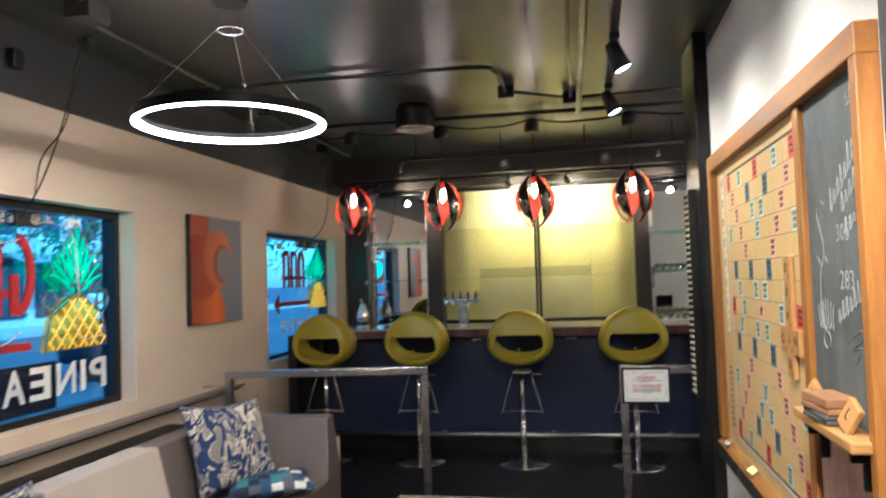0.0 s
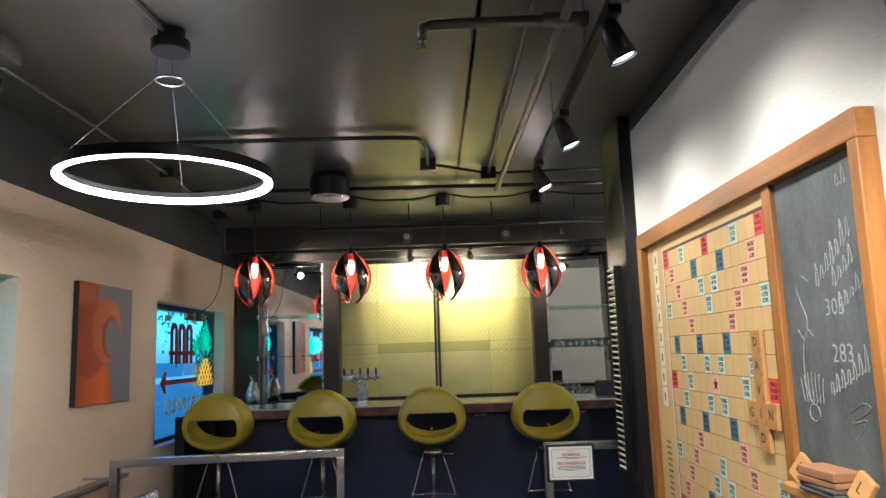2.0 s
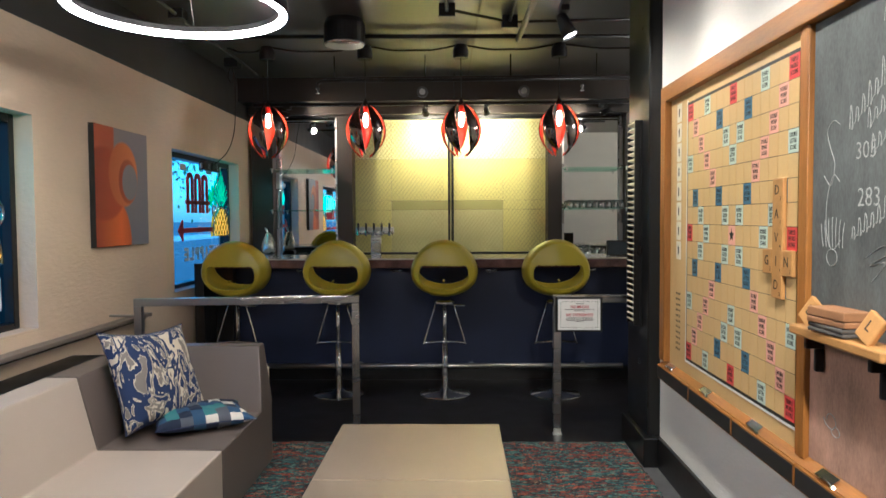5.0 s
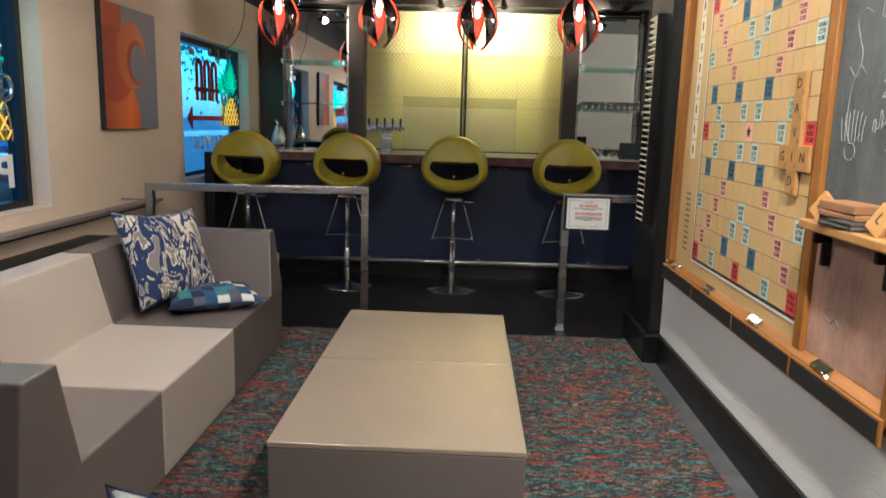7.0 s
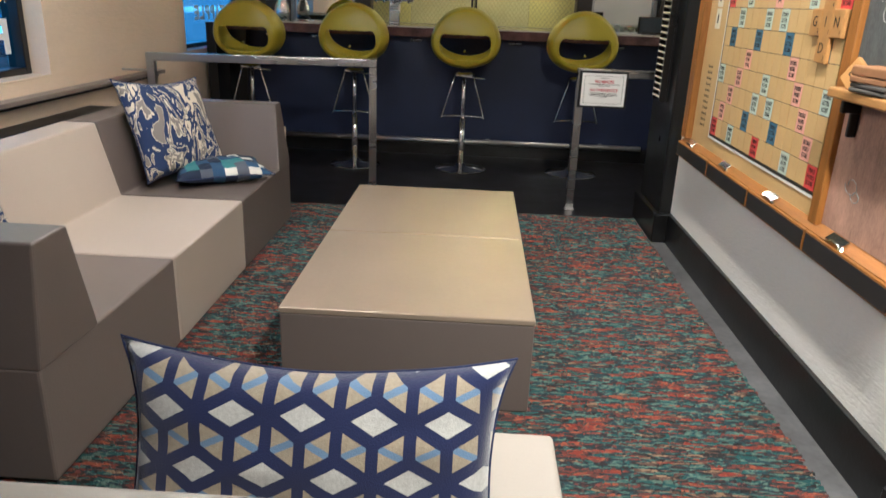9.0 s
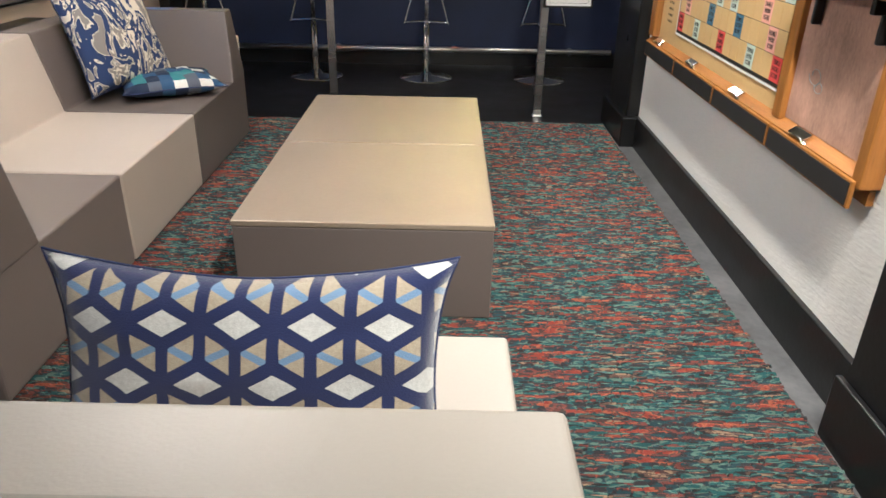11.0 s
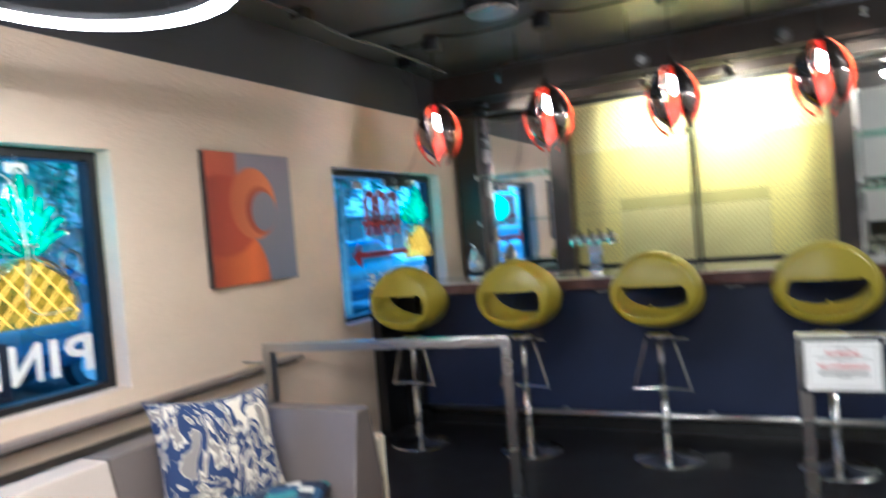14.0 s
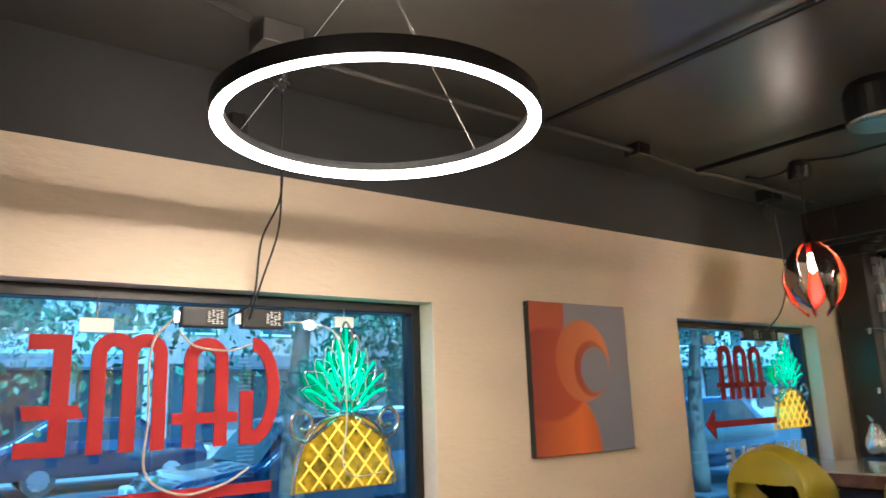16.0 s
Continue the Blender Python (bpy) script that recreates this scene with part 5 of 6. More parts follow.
for x in (-1.35, -0.55, 0.2, 0.95):
    pipe("pipe_hanger", [(x, 6.62, 2.625), (x, 6.62, CEIL)], 0.006, "thin hanger rod of the sprinkler pipe", M_BLACKMET)
xs = [-2.18, *BULBS, 1.7]
for a, c in zip(xs, xs[1:]):
    n = [(a + (c - a) * s, 6.26 + 0.0 * s, 2.815 - 0.035 * math.sin(math.pi * (3 * s if s < 1 / 3 else 1 if s < 2 / 3 else 3 * (1 - s)) / 2) ** 2 + 0.02) for s in (0.0, 0.06, 0.12, 0.3, 0.5, 0.7, 0.88, 0.94, 1.0)]
    pipe("pendant_conduit", n, 0.008, "black conduit feeding the pendants", M_BLACKMET, soft=3)
pipe("conduit", [(-2.15, 3.12, 2.80), (-2.16, 4.6, 2.80), (-2.165, 5.18, 2.80), (-2.17, 5.30, 2.79), (-2.20, 5.78, 2.79), (-2.17, 5.95, 2.79), (-2.18, 6.70, 2.80), (-2.2, 7.2, 2.80)], 0.012, "grey conduit along the window side of the ceiling", soft=3)
junction(-2.166, 5.18, 2.775, "grey ceiling box on the conduit", 0.05)
bx = thing("junction_box", "large grey ceiling box with a tangle of cables", "junction box", (-2.06, 3.08, CEIL), "ceiling boxes")
part("box", box(-2.13, -2.0, 3.0, 3.15, 2.755, CEIL, 0.005), M_GREYPIPE, bx)
for k in range(4):
    pts = [(-2.09 + 0.03 * math.sin(1.3 * k + 1.1 * j), 3.10 + 0.025 * math.cos(2.1 * j + k), 2.71 - 0.025 * (j % 3) - 0.012 * k) for j in range(7)]
    part("cable_tangle", sweep(smoothed(pts, 4), 0.004, 6), M_CABLE, bx, "", True)
pipe("conduit", [(-2.0, 2.95, 2.81), (-1.75, 2.2, 2.81), (-1.72, 1.0, 2.81)], 0.012, "grey conduit feeding the ceiling box")
pipe("conduit", [(RX0 - 0.01, RY0 - 0.05, 2.82), (RX0 - 0.04, 2.55, 2.825), (RX0 - 0.12, 1.2, 2.825)], 0.011, "grey conduit feeding the ring lamp")
j2 = thing("cable_clamp", "black clamp box where the sign cable meets the ceiling", "junction box", (-2.27, 6.68, CEIL))
part("box", box(-2.33, -2.21, 6.62, 6.74, 2.76, CEIL, 0.004), M_BLACKMET, j2)
part("loop", sweep(smoothed([(-2.28, 6.66, 2.77), (-2.30, 6.64, 2.68), (-2.28, 6.68, 2.625), (-2.26, 6.67, 2.70), (-2.27, 6.66, 2.76)], 4), 0.005, 6), M_CABLE, j2)
sp = thing("ceiling_speaker", "round black surface-mounted ceiling speaker", "speaker", (-1.075, 5.47, CEIL))
part("can", lathe([(0.148, 2.665), (0.148, 2.80), (0.13, CEIL)], (-1.075, 5.47, 0), 32), M_BLACKMET, sp, "", False)
part("grille", lathe([(0.09, 2.652), (0.138, 2.654), (0.144, 2.665)], (-1.075, 5.47, 0), 32), M_STEEL, sp, "pale round grille")
bm = bmesh.new()
random.seed(4)
y = 2.2
prev = None
while y < 7.5:
    w = 0.003 + 0.005 * random.random()
    x = -0.072 - 0.02 * (y - 3.0) + 0.004 * random.uniform(-1, 1)
    cur = [bm.verts.new((x - w, y, CEIL - 0.004)), bm.verts.new((x + w, y, CEIL - 0.004))]
    if prev:
        bm.faces.new((prev[0], prev[1], cur[1], cur[0]))
    prev = cur
    y += 0.04
bmesh.ops.solidify(bm, geom=list(bm.faces), thickness=0.003)
solid("ceiling_scar", bm, M_GREYPIPE, "rough strip of torn tape along the ceiling", "tape", S)
em = thing("security_sensor", "small black sensor on the window wall", "sensor", (-2.49, 3.095, 2.62))
part("case", box(-2.497, -2.45, 3.06, 3.13, 2.575, 2.67, 0.01), M_PLASTIC, em)

# ---- game board and chalkboard on the white wall ----
BX = 0.838
bd = thing("game_board", "wall-sized wooden word game board in an oak frame", "game board", (0.87, 3.1, 0.55))
part("backing", box(0.846, 0.869, 2.60, 4.10, 0.60, 2.05), M_PLY, bd, "pale printed board")
part("field", box(0.842, 0.8455, 2.645, 3.785, 0.716, 1.958), M_LINE, bd, "dark field under the squares")
for nm, y0, y1, z0, z1, mm in (("frame_top", 2.035, 4.14, 2.01, 2.09, M_WOOD), ("frame_side", 4.06, 4.14, 0.65, 2.01, M_WOODV), ("frame_side", 2.035, 2.080, 0.607, 2.01, M_WOODV), ("mullion", 2.572, 2.630, 0.64, 2.01, M_WOODV)):
    x0 = 0.812 if nm != "mullion" else 0.828
    part(nm, box(x0, 0.869, y0, y1, z0, z1, 0.004), mm, bd)
part("lip_strip", box(0.8425, 0.8462, 3.787, 3.797, 0.705, 1.970), M_PAPER, bd)
part("lip_strip", box(0.8425, 0.8462, 2.637, 2.6435, 0.705, 1.970), M_PAPER, bd)
part("lip_strip", box(0.8425, 0.8462, 2.6435, 3.787, 0.705, 0.714), M_PAPER, bd)
chalk = thing("chalkboard", "grey slate chalkboard smeared with chalk", "chalkboard", (0.85, 2.37, 0.6))
part("slate", box(0.846, 0.868, 2.082, 2.570, 1.08, 2.005), M_CHALK, chalk, "dusty grey slate")
part("lower_board", box(0.846, 0.868, 2.082, 2.570, 0.65, 1.08), M_CORK, chalk, "brown board with rubbed-out chalk")
part("chalk_number", lettering("305", 0.07, WEST_TEXT, (0.8455, 2.282, 1.591), 0.0003, None, -0.0008), M_CHALKLINE, chalk)
part("chalk_number", lettering("283", 0.075, WEST_TEXT, (0.8455, 2.265, 1.462), 0.0003, None, -0.0008), M_CHALKLINE, chalk)


def chalk_line(pts, name="chalk_stroke"):
    part(name, sweep(smoothed([(0.845, y, z) for y, z in pts], 5), 0.0011, 5), M_CHALKLINE, chalk)


SY, SZ, CY, CZ2 = 2.461, 1.594, 2.452, 1.423
chalk_line([(SY - 0.045, SZ + 0.085), (SY - 0.01, SZ + 0.10), (SY + 0.025, SZ + 0.07), (SY + 0.005, SZ + 0.02), (SY - 0.02, SZ - 0.03), (SY + 0.0, SZ - 0.09), (SY + 0.04, SZ - 0.06)])
chalk_line([(CY - 0.04, CZ2 + 0.09), (CY - 0.005, CZ2 + 0.11), (CY + 0.03, CZ2 + 0.04), (CY + 0.03, CZ2 - 0.06), (CY - 0.005, CZ2 - 0.11), (CY - 0.05, CZ2 - 0.08)])
random.seed(8)
# unreadable chalk scrawl: rows of linked loops
for row, (y0, z0, n, amp, lean) in enumerate(((2.365, 1.675, 7, 0.040, 0.020), (2.275, 1.665, 4, 0.026, 0.018), (2.255, 1.595, 5, 0.024, 0.016), (2.343, 1.364, 7, 0.034, 0.012), (2.208, 1.931, 2, 0.026, 0.004))):
    pts = []
    for k in range(n):
        a, tall = random.uniform(0.75, 1.1), random.choice((0.6, 1.0, 1.0, 1.5))
        yk, zk = y0 - 0.030 * k, z0 + lean * k
        pts += [(yk, zk - amp * 0.5 * a), (yk - 0.004, zk + amp * tall * a), (yk - 0.014, zk + amp * 0.3), (yk - 0.012, zk - amp * 0.6 * a), (yk - 0.022, zk - amp * 0.1)]
    chalk_line(pts, "chalk_scribble")
chalk_line([(2.273, 1.299), (2.193, 1.334), (2.163, 1.319), (2.253, 1.279), (2.183, 1.289), (2.243, 1.234)])
for k in range(7):
    chalk_line([(2.500 - 0.018 * k, 1.320), (2.510 - 0.020 * k, 1.360 + 0.012 * math.sin(0.5 * k)), (2.514 - 0.022 * k, 1.390 + 0.02 * math.sin(0.5 * k))], "chalk_scribble")
chalk_line([(2.450 + 0.03 * math.cos(0.7 * k), 1.290 + 0.025 * math.sin(0.7 * k)) for k in range(10)], "chalk_scribble")
for cy, cz, s in ((2.44, 0.80, 0.022), (2.41, 0.775, 0.015)):
    chalk_line([(cy + s * math.cos(0.8 * k) * (1 + 0.1 * k), cz + s * math.sin(0.8 * k)) for k in range(9)], "chalk_scribble")
shelf = thing("chalk_shelf", "narrow pale wooden shelf on black iron brackets", "shelf", (0.78, 2.4, 1.05))
part("board", box(0.765, 0.845, 2.06, 2.545, 1.050, 1.080, 0.006), M_TILEWOOD, shelf)
for y in (2.49, 2.15):
    part("bracket", box(0.79, 0.845, y - 0.010, y + 0.010, 1.01, 1.05, 0.004), M_BLACKMET, shelf)
    part("bracket_foot", box(0.82, 0.845, y - 0.009, y + 0.009, 0.94, 1.01, 0.004), M_BLACKMET, shelf)
M_FELT = mat("grey_felt", (0.075, 0.068, 0.062), 0.95)
M_ERASER = mat("worn_eraser_wood", (0.27, 0.135, 0.055), 0.6, var=0.25, scale=14, stretch=(1, 0.3, 1))
er = thing("board_eraser", "stack of wooden chalk erasers with felt pads", "eraser", (0.79, 2.36, 1.085))
for i, (z0, z1, mm, rot) in enumerate(((1.087, 1.099, M_FELT, 4), (1.1, 1.112, M_FELT, 2), (1.113, 1.130, M_ERASER, 7), (1.131, 1.158, M_ERASER, 5))):
    bm = box(-0.042, 0.042, -0.085, 0.085, z0, z1, 0.004)
    bmesh.ops.transform(bm, matrix=pose(0.803, 2.325, -0.005, 0, 0, rot), verts=bm.verts)
    part("felt_pad" if i < 2 else "handle_block", bm, mm, er)


def letter_tile(place_m, letter, score, label, s=0.075):
    tl = thing("letter_tile", label, "tile", group="wooden letter tiles")
    part("tile", box(-s / 2, s / 2, -s * 0.56, s * 0.56, 0, 0.016, 0.004), M_TILEWOOD, tl)
    if letter:
        part("letter", lettering(letter, s * 0.62, Matrix.Identity(4), (-0.004, 0.002, 0.0162), 0.0004), M_INK, tl)
        part("score", lettering(score, s * 0.26, Matrix.Identity(4), (s * 0.33, -s * 0.34, 0.0162), 0.0004), M_INK, tl)
    tl.matrix_world = place_m


letter_tile(Matrix.Translation((0.815, 2.49, 1.119)) @ WEST_TEXT @ pose(0, 0, 0, -20, 0, -28), "E", "", "wooden letter tile leaning on the chalk shelf", 0.07)
letter_tile(Matrix.Translation((0.81, 2.165, 1.119)) @ WEST_TEXT @ pose(0, 0, 0, -20, 0, -24), "L", "", "wooden letter tile leaning on the chalk shelf", 0.07)
tray = thing("chalk_tray", "oak tray with four black slates under the board", "tray", (0.82, 3.1, 0.55))
bm = extruded([(0.8145, 0.602), (0.868, 0.602), (0.868, 0.648), (0.848, 0.648), (0.8145, 0.626)], 2.09, Matrix(((1, 0, 0, 0), (0, 0, 1, 2.05), (0, 1, 0, 0), (0, 0, 0, 1))))
bmesh.ops.recalc_face_normals(bm, faces=bm.faces)
part("tray_top", bm, M_WOOD, tray, "sloping oak ledge")
part("tray_back", box(0.85, 0.868, 2.05, 4.14, 0.56, 0.600), M_WOOD, tray)
for i in range(4):
    y0, y1 = 4.14 - 0.5225 * (i + 1) + 0.003, 4.14 - 0.5225 * i - 0.003
    sl = part("slate_frame", box(0.802, 0.814, y0, y1, 0.550, 0.624, 0.003), M_WOOD, tray, "oak slate frame")
    part("slate", box(0.7995, 0.8018, y0 + 0.008, y1 - 0.008, 0.557, 0.617), M_INK, sl, "black slate")
    yc = (y0 + y1) / 2 + 0.10
    bm = box(-0.016, 0.016, -0.05, 0.05, 0.0, 0.005, 0.002)
    bmesh.ops.transform(bm, matrix=pose(0.826, yc, 0.640, 0, -34, 0), verts=bm.verts)
    cl = part("clip", bm, M_CHROME, tray, "chrome bulldog clip")
    part("clip_arm", sweep(smoothed([(0.815, yc - 0.045, 0.628), (0.805, yc - 0.03, 0.642), (0.803, yc + 0.0, 0.640), (0.812, yc + 0.03, 0.632)], 4), 0.003, 6), M_CHROME, cl)
    part("clip_knob", lathe([(0.008, 0.0), (0.011, 0.006), (0.006, 0.012)], (0.816, yc - 0.05, 0.622), 10), M_CHROME, cl)


# ---- racks on the piers ----
def slot_rack(y0, y1, z0, z1, n, filled, xw, label):
    r = thing("slot_rack", label, "rack", (xw, (y0 + y1) / 2, z0), "slotted racks")
    part("back", box(xw - 0.012, xw, y0, y1, z0, z1, 0.002), M_BLACK, r)
    for y in (y0, y1 - 0.012):
        part("side", box(xw - 0.045, xw - 0.012, y, y + 0.012, z0, z1, 0.002), M_BLACK, r)
    for i in range(n):
        z = z0 + 0.02 + (z1 - z0 - 0.04) * i / (n - 1)
        bm = box(-0.024, 0.010, y0 + 0.014, y1 - 0.014, -0.004, 0.004, 0.001)
        bmesh.ops.transform(bm, matrix=pose(xw - 0.024, 0, z, 0, 18, 0), verts=bm.verts)
        part("slat", bm, M_CREAM if i < filled else M_BRONZE, r, "pale wooden slip" if i < filled else "dark empty slot")


slot_rack(4.46, 4.64, 0.78, 1.97, 34, 34, 0.80, "tall black rack of wooden slips on the pier")
slot_rack(1.435, 1.622, 0.79, 1.90, 34, 34, 0.789, "tall black rack of wooden slips on the rear pier")

# ---- street outside ----
solid("ground", box(-400, -2.72, -400, 400, -0.4, -0.25), M_ASPHALT, "asphalt street", "road", S)
solid("pavement", box(-6.4, -2.72, -60, 80, -0.25, -0.10), M_PAVE, "concrete pavement before the shop", "pavement", S)
solid("pavement_far", box(-26, -21.5, -80, 120, -0.25, -0.10), M_PAVE, "pavement across the street", "pavement", S)


def facade(y0, y1, h, material, label, storeys):
    f = thing("street_house", label, "building", (-26, (y0 + y1) / 2, -0.1))
    part("wall", box(-36, -26, y0, y1, -0.1, h), material, f)
    part("cornice", box(-26.4, -25.6, y0, y1, h, h + 0.5, 0.05), M_STONE, f)
    part("awning", extruded([(0, 0), (1.4, -0.5), (1.4, -0.6), (0, -0.1)], y1 - y0 - 2, Matrix(((1, 0, 0, -26), (0, 0, 1, y0 + 1), (0, 1, 0, 3.4), (0, 0, 0, 1)))), M_CARBLUE, f)
    n = max(2, int((y1 - y0) / 2.6))
    for s in range(storeys):
        for i in range(n):
            yc = y0 + (i + 0.5) * (y1 - y0) / n
            zb = 0.4 if s == 0 else 4.2 + 3.3 * (s - 1)
            w, hh = (0.95, 2.6) if s == 0 else (0.62, 1.9)
            fr = part("window", box(-26.08, -25.93, yc - w - 0.08, yc + w + 0.08, zb - 0.08, zb + hh + 0.08, 0.02), M_PAPER if s else M_BRONZE, f)
            part("pane", box(-25.93, -25.915, yc - w, yc + w, zb, zb + hh), M_DARKGLASS, fr)


facade(-30, -8, 13, M_BRICK, "brick street house across the road", 4)
facade(-8, 9, 10, M_STONE, "pale stone street house with shop windows", 3)
facade(9, 27, 14, M_BRICK, "brick street house with sash windows", 4)
facade(27, 52, 11, M_STONE, "pale street house further along the road", 3)


def car(x, y, paint, label, turn=90, k=1.0):
    c = thing("parked_car", label, "car")
    side = [(-2.25, 0.35), (-2.3, 0.75), (-2.1, 0.98), (-1.15, 1.10), (-0.55, 1.62), (1.2, 1.66), (1.95, 1.18), (2.25, 1.08), (2.3, 0.6), (2.2, 0.35)]
    to = lambda w: Matrix(((1, 0, 0, 0), (0, 0, 1, -w / 2), (0, 1, 0, 0), (0, 0, 0, 1)))
    bm = extruded(side, 1.84, to(1.84))
    bmesh.ops.recalc_face_normals(bm, faces=bm.faces)
    bmesh.ops.bevel(bm, geom=list(bm.edges), offset=0.09, segments=3, affect="EDGES", profile=0.5)
    part("body", bm, paint, c, "", True)
    for s in (-0.925, 0.905):
        part("side_glass", extruded([(-0.95, 1.12), (-0.48, 1.54), (1.1, 1.57), (1.65, 1.16)], 0.02, Matrix(((1, 0, 0, 0), (0, 0, 1, s), (0, 1, 0, 0), (0, 0, 0, 1)))), M_DARKGLASS, c)
        part("headlight", box(-2.31, -2.05, s * 0.78 - 0.16, s * 0.78 + 0.16, 0.72, 0.86, 0.03), M_PAPER, c)
        for wx in (-1.4, 1.4):
            yy = 0.80 if s > 0 else -0.80
            w = part("wheel", sweep([(wx, yy - 0.11, 0.34), (wx, yy + 0.11, 0.34)], 0.34, 28), M_TYRE, c)
            part("rim", sweep([(wx, yy + (0.112 if s > 0 else -0.112), 0.34), (wx, yy + (0.125 if s > 0 else -0.125), 0.34)], 0.23, 10), M_STEEL, w)
    part("windscreen", extruded([(-0.80, 0), (0.80, 0), (0.68, 0.62), (-0.68, 0.62)], 0.02, Matrix.Translation((-1.16, 0, 1.10)) @ pose(0, 0, 0, 48, 0, -90)), M_DARKGLASS, c)
    c.matrix_world = pose(x, y, -0.25, 0, 0, turn) @ Matrix.Scale(k, 4)
    return c


car(-9.0, 6.7, M_CARBLUE, "dark blue car parked at the near kerb")
car(-9.0, 14.5, M_CARBLUE, "dark car parked further along the near kerb")
car(-9.0, 0.4, M_CARBLUE, "dark car parked before the shop")
car(-19.0, 6.0, M_CARBLUE, "dark blue car parked across the street", -90)
car(-19.0, 27.0, M_CARWHITE, "white car parked across the street", -90)
car(-19.0, 14.0, M_CARWHITE, "white car at the far kerb", -90)


def tree(x, y, h, seed, label):
    random.seed(seed)
    tr = thing("street_tree", label, "tree", (x, y, -0.1))
    top = Vector((x + 0.2, y + 0.1, h * 0.55))
    part("trunk", sweep(smoothed([(x, y, -0.12), (x + 0.05, y, h * 0.25), top], 5), [0.16 - 0.008 * k for k in range(11)], 10), M_BARK, tr, "", True)
    tips = []
    for k in range(9):
        a = 2.4 * k
        tip = top + Vector((math.cos(a) * random.uniform(0.9, 2.2), math.sin(a) * random.uniform(0.9, 2.4), random.uniform(-0.6, h * 0.4)))
        tips.append(tip)
        part("limb", sweep(smoothed([top - Vector((0, 0, random.uniform(0, 0.9))), (top + tip) / 2 + Vector((0, 0, 0.2)), tip], 4), [0.06 - 0.006 * q for q in range(9)], 6), M_BARK, tr)
    vs, fs = [], []
    for _ in range(9000):
        c = random.choice(tips) + Vector((random.gauss(0, 0.6), random.gauss(0, 0.7), random.gauss(-0.1, 0.5)))
        e = Euler([random.uniform(0, 6.3) for _ in range(3)]).to_matrix()
        s = random.uniform(0.035, 0.07)
        b0 = len(vs)
        vs += [c + e @ Vector(p) * s for p in ((-1, 0, 0), (0, -0.55, 0.1), (1.1, 0, 0), (0, 0.55, 0.1))]
        fs.append((b0, b0 + 1, b0 + 2, b0 + 3))
    me = bpy.data.meshes.new("crown")
    me.from_pydata(vs, [], fs)
    me.materials.append(M_LEAF)
    cr = new("crown", me)
    cr.parent = tr
    cr.location = -LOC[tr]
    tagged(cr, "loose green leaves with gaps", kind="stuff")


tree(-7.4, 5.6, 5.4, 11, "leafy street tree before the shop window")
tree(-7.4, 13.0, 5.6, 12, "leafy street tree beside the parked cars")
tree(-22.5, 3.0, 7.5, 13, "leafy tree across the street")
tree(-22.5, 18.0, 7.5, 14, "tall leafy tree across the street")

# ---- squares of the game board ----
TW = {(0, 0), (0, 7), (0, 14), (7, 0), (7, 14), (14, 0), (14, 7), (14, 14)}
DW = {(i, i) for i in (1, 2, 3, 4, 10, 11, 12, 13)} | {(i, 14 - i) for i in (1, 2, 3, 4, 10, 11, 12, 13)} | {(7, 7)}
TL = {(1, 5), (1, 9), (5, 1), (5, 5), (5, 9), (5, 13), (9, 1), (9, 5), (9, 9), (9, 13), (13, 5), (13, 9)}
DL = {(0, 3), (0, 11), (2, 6), (2, 8), (3, 0), (3, 7), (3, 14), (6, 2), (6, 6), (6, 8), (6, 12), (7, 3), (7, 11), (8, 2), (8, 6), (8, 8), (8, 12), (11, 0), (11, 7), (11, 14), (12, 6), (12, 8), (14, 3), (14, 11)}
GY, GZ, CW, CH = 3.773, 1.946, 0.0744, 0.0812
WORDS = {"tw": "TRIPLE\nWORD\nSCORE", "dw": "DOUBLE\nWORD\nSCORE", "tl": "TRIPLE\nLETTER\nSCORE", "dl": "DOUBLE\nLETTER\nSCORE"}
TINT = {"tw": M_RED, "dw": M_PINK, "tl": M_BLUE, "dl": M_PALE, "plain": M_PLY}
cells, prints = {}, {}
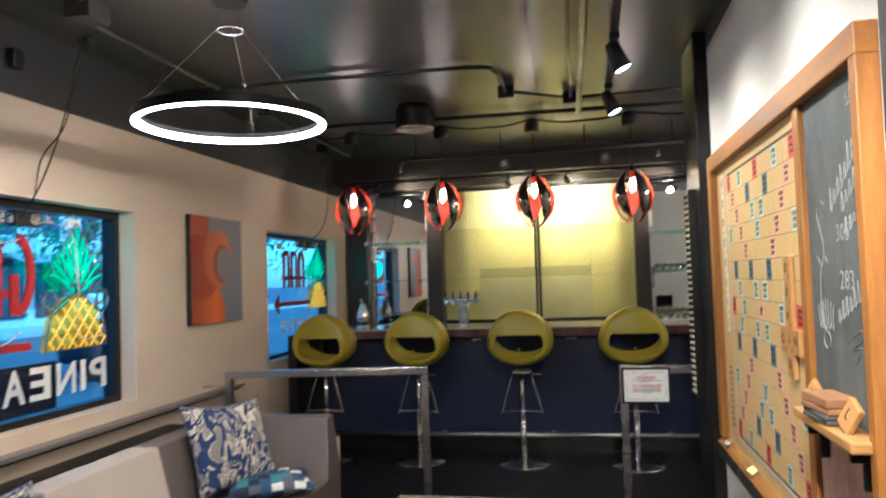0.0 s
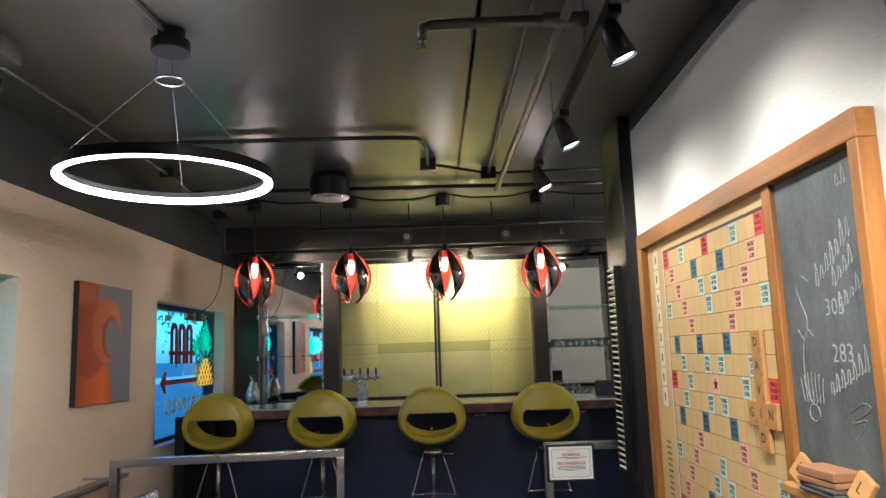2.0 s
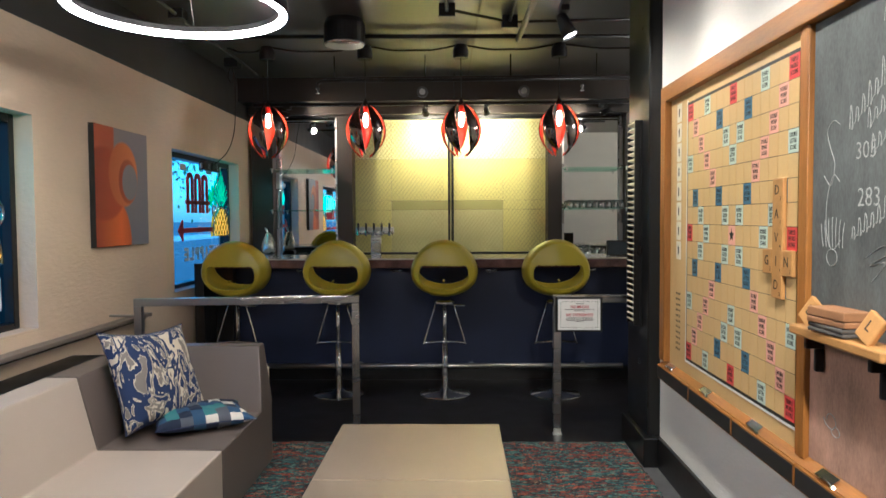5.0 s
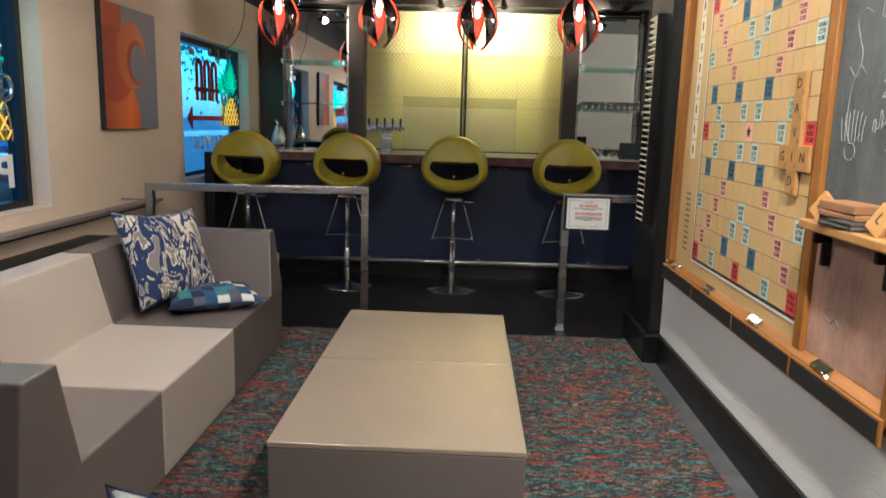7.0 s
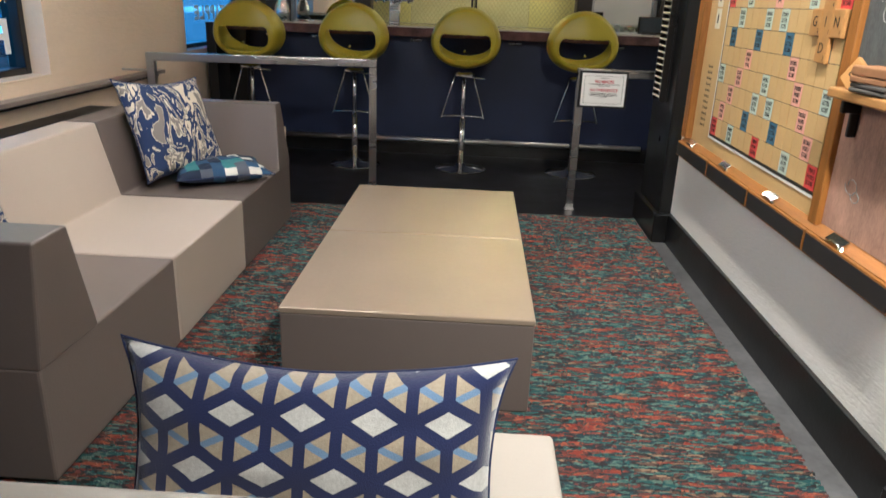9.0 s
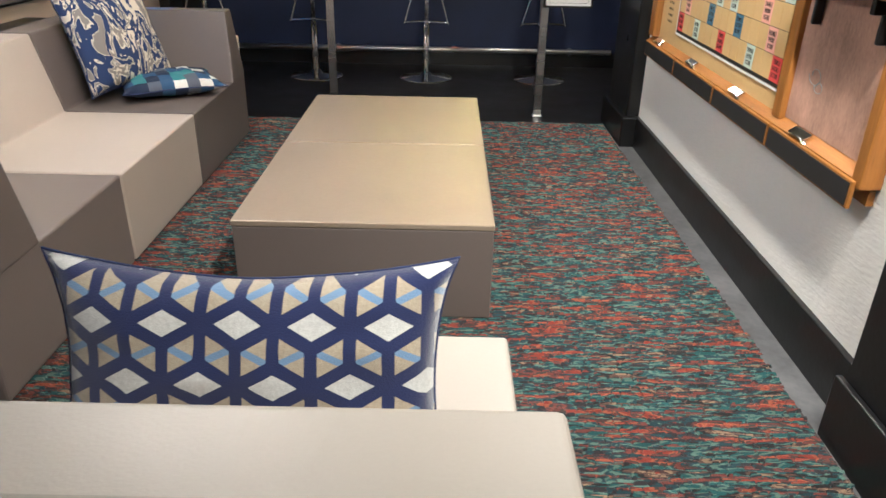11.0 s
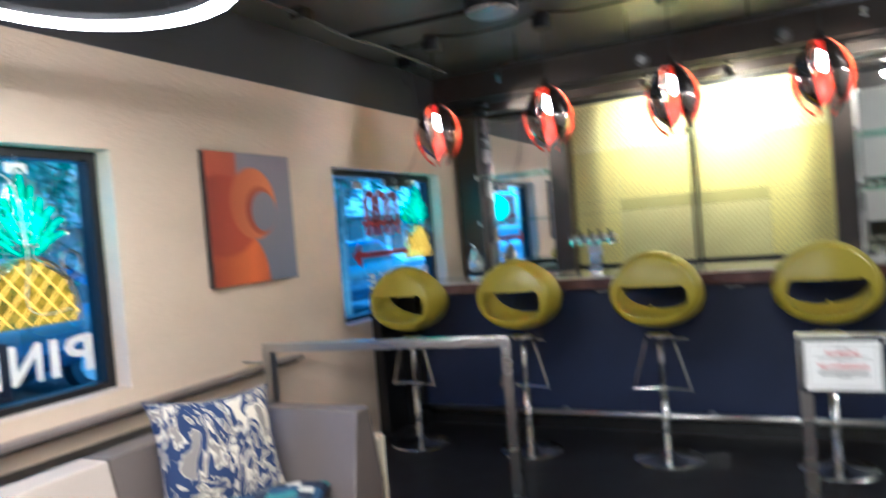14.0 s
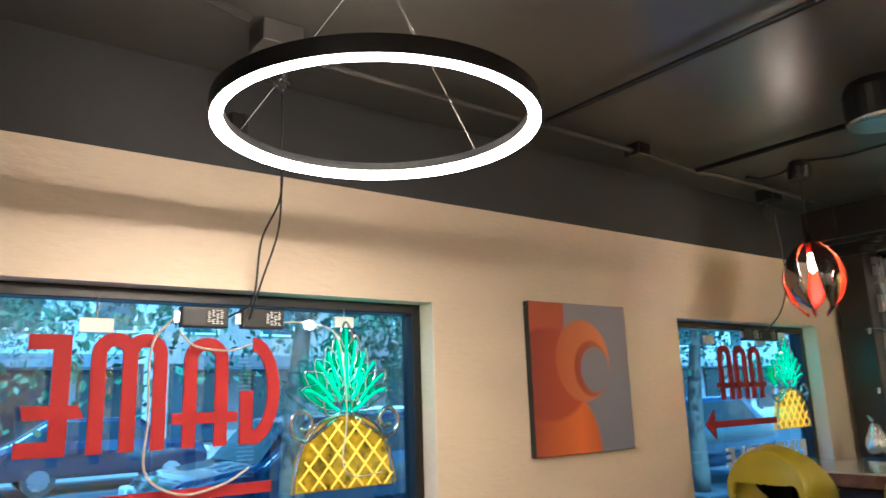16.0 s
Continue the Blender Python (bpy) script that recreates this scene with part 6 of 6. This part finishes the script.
for kind, material in TINT.items():
    bm = box(-0.0015, 0.0, -CW / 2 + 0.0012, CW / 2 - 0.0012, -CH / 2 + 0.0012, CH / 2 - 0.0012)
    me = bpy.data.meshes.new("square_" + kind)
    bm.to_mesh(me)
    bm.free()
    me.materials.append(material)
    cells[kind] = me
    if kind in WORDS:
        bm = lettering(WORDS[kind], 0.021, WEST_TEXT, (-0.002, 0, 0.0), 0.0002, CW * 0.72, 0.0003)
        zc = sum(q.co.z for q in bm.verts) / len(bm.verts)
        bmesh.ops.translate(bm, verts=bm.verts, vec=(0, 0, -zc))
        me = bpy.data.meshes.new("print_" + kind)
        bm.to_mesh(me)
        bm.free()
        me.materials.append(M_INK)
        prints[kind] = me
LETTERS = {(5, 13): ("D", "2"), (6, 13): ("A", "1"), (7, 13): ("V", "4"), (8, 12): ("G", "2"), (8, 13): ("I", "1"), (8, 14): ("N", "1"), (9, 13): ("D", "2")}
for r in range(15):
    for q in range(15):
        kind = "tw" if (r, q) in TW else "dw" if (r, q) in DW else "tl" if (r, q) in TL else "dl" if (r, q) in DL else "plain"
        yc, zc = GY - (q + 0.5) * CW, GZ - (r + 0.5) * CH
        sq = new("square", cells[kind])
        sq.parent, sq.location = bd, Vector((0.842, yc, zc)) - LOC[bd]
        if kind in prints and (r, q) != (7, 7):
            pr = new("print", prints[kind])
            pr.parent = sq
        if (r, q) in LETTERS:
            letter_tile(Matrix.Translation((0.8395, yc, zc)) @ WEST_TEXT @ pose(0, 0, 0, 0, 0, random.uniform(-1.5, 1.5)), *LETTERS[r, q], "wooden letter tile fixed on the game board", 0.078)
star = [(0.027 * (1 if k % 2 == 0 else 0.42) * math.sin(math.pi * k / 5), 0.027 * (1 if k % 2 == 0 else 0.42) * math.cos(math.pi * k / 5)) for k in range(10)]
part("star", extruded(star[::-1], 0.0006, Matrix.Translation((0.8402, GY - 7.5 * CW, GZ - 7.5 * CH)) @ WEST_TEXT), M_INK, bd, "black star")
for i in range(8):
    z = 1.93 - 0.098 * i
    part("title_tile", box(0.8435, 0.8455, 3.885, 3.955, z - 0.045, z + 0.045, 0.0005), M_CREAM, bd, "cream title square")
    part("title_mark", box(0.8425, 0.8433, 3.913, 3.927, z - 0.02, z + 0.02), M_INK, bd)
bm = bmesh.new()
for i in range(11):
    for j in range(3):
        box(0.8445, 0.8455, 3.955 - 0.025 * j - 0.012, 3.955 - 0.025 * j, 1.02 - 0.028 * i, 1.03 - 0.028 * i, bm=bm)
part("score_key", bm, M_INK, bd, "small printed score key")
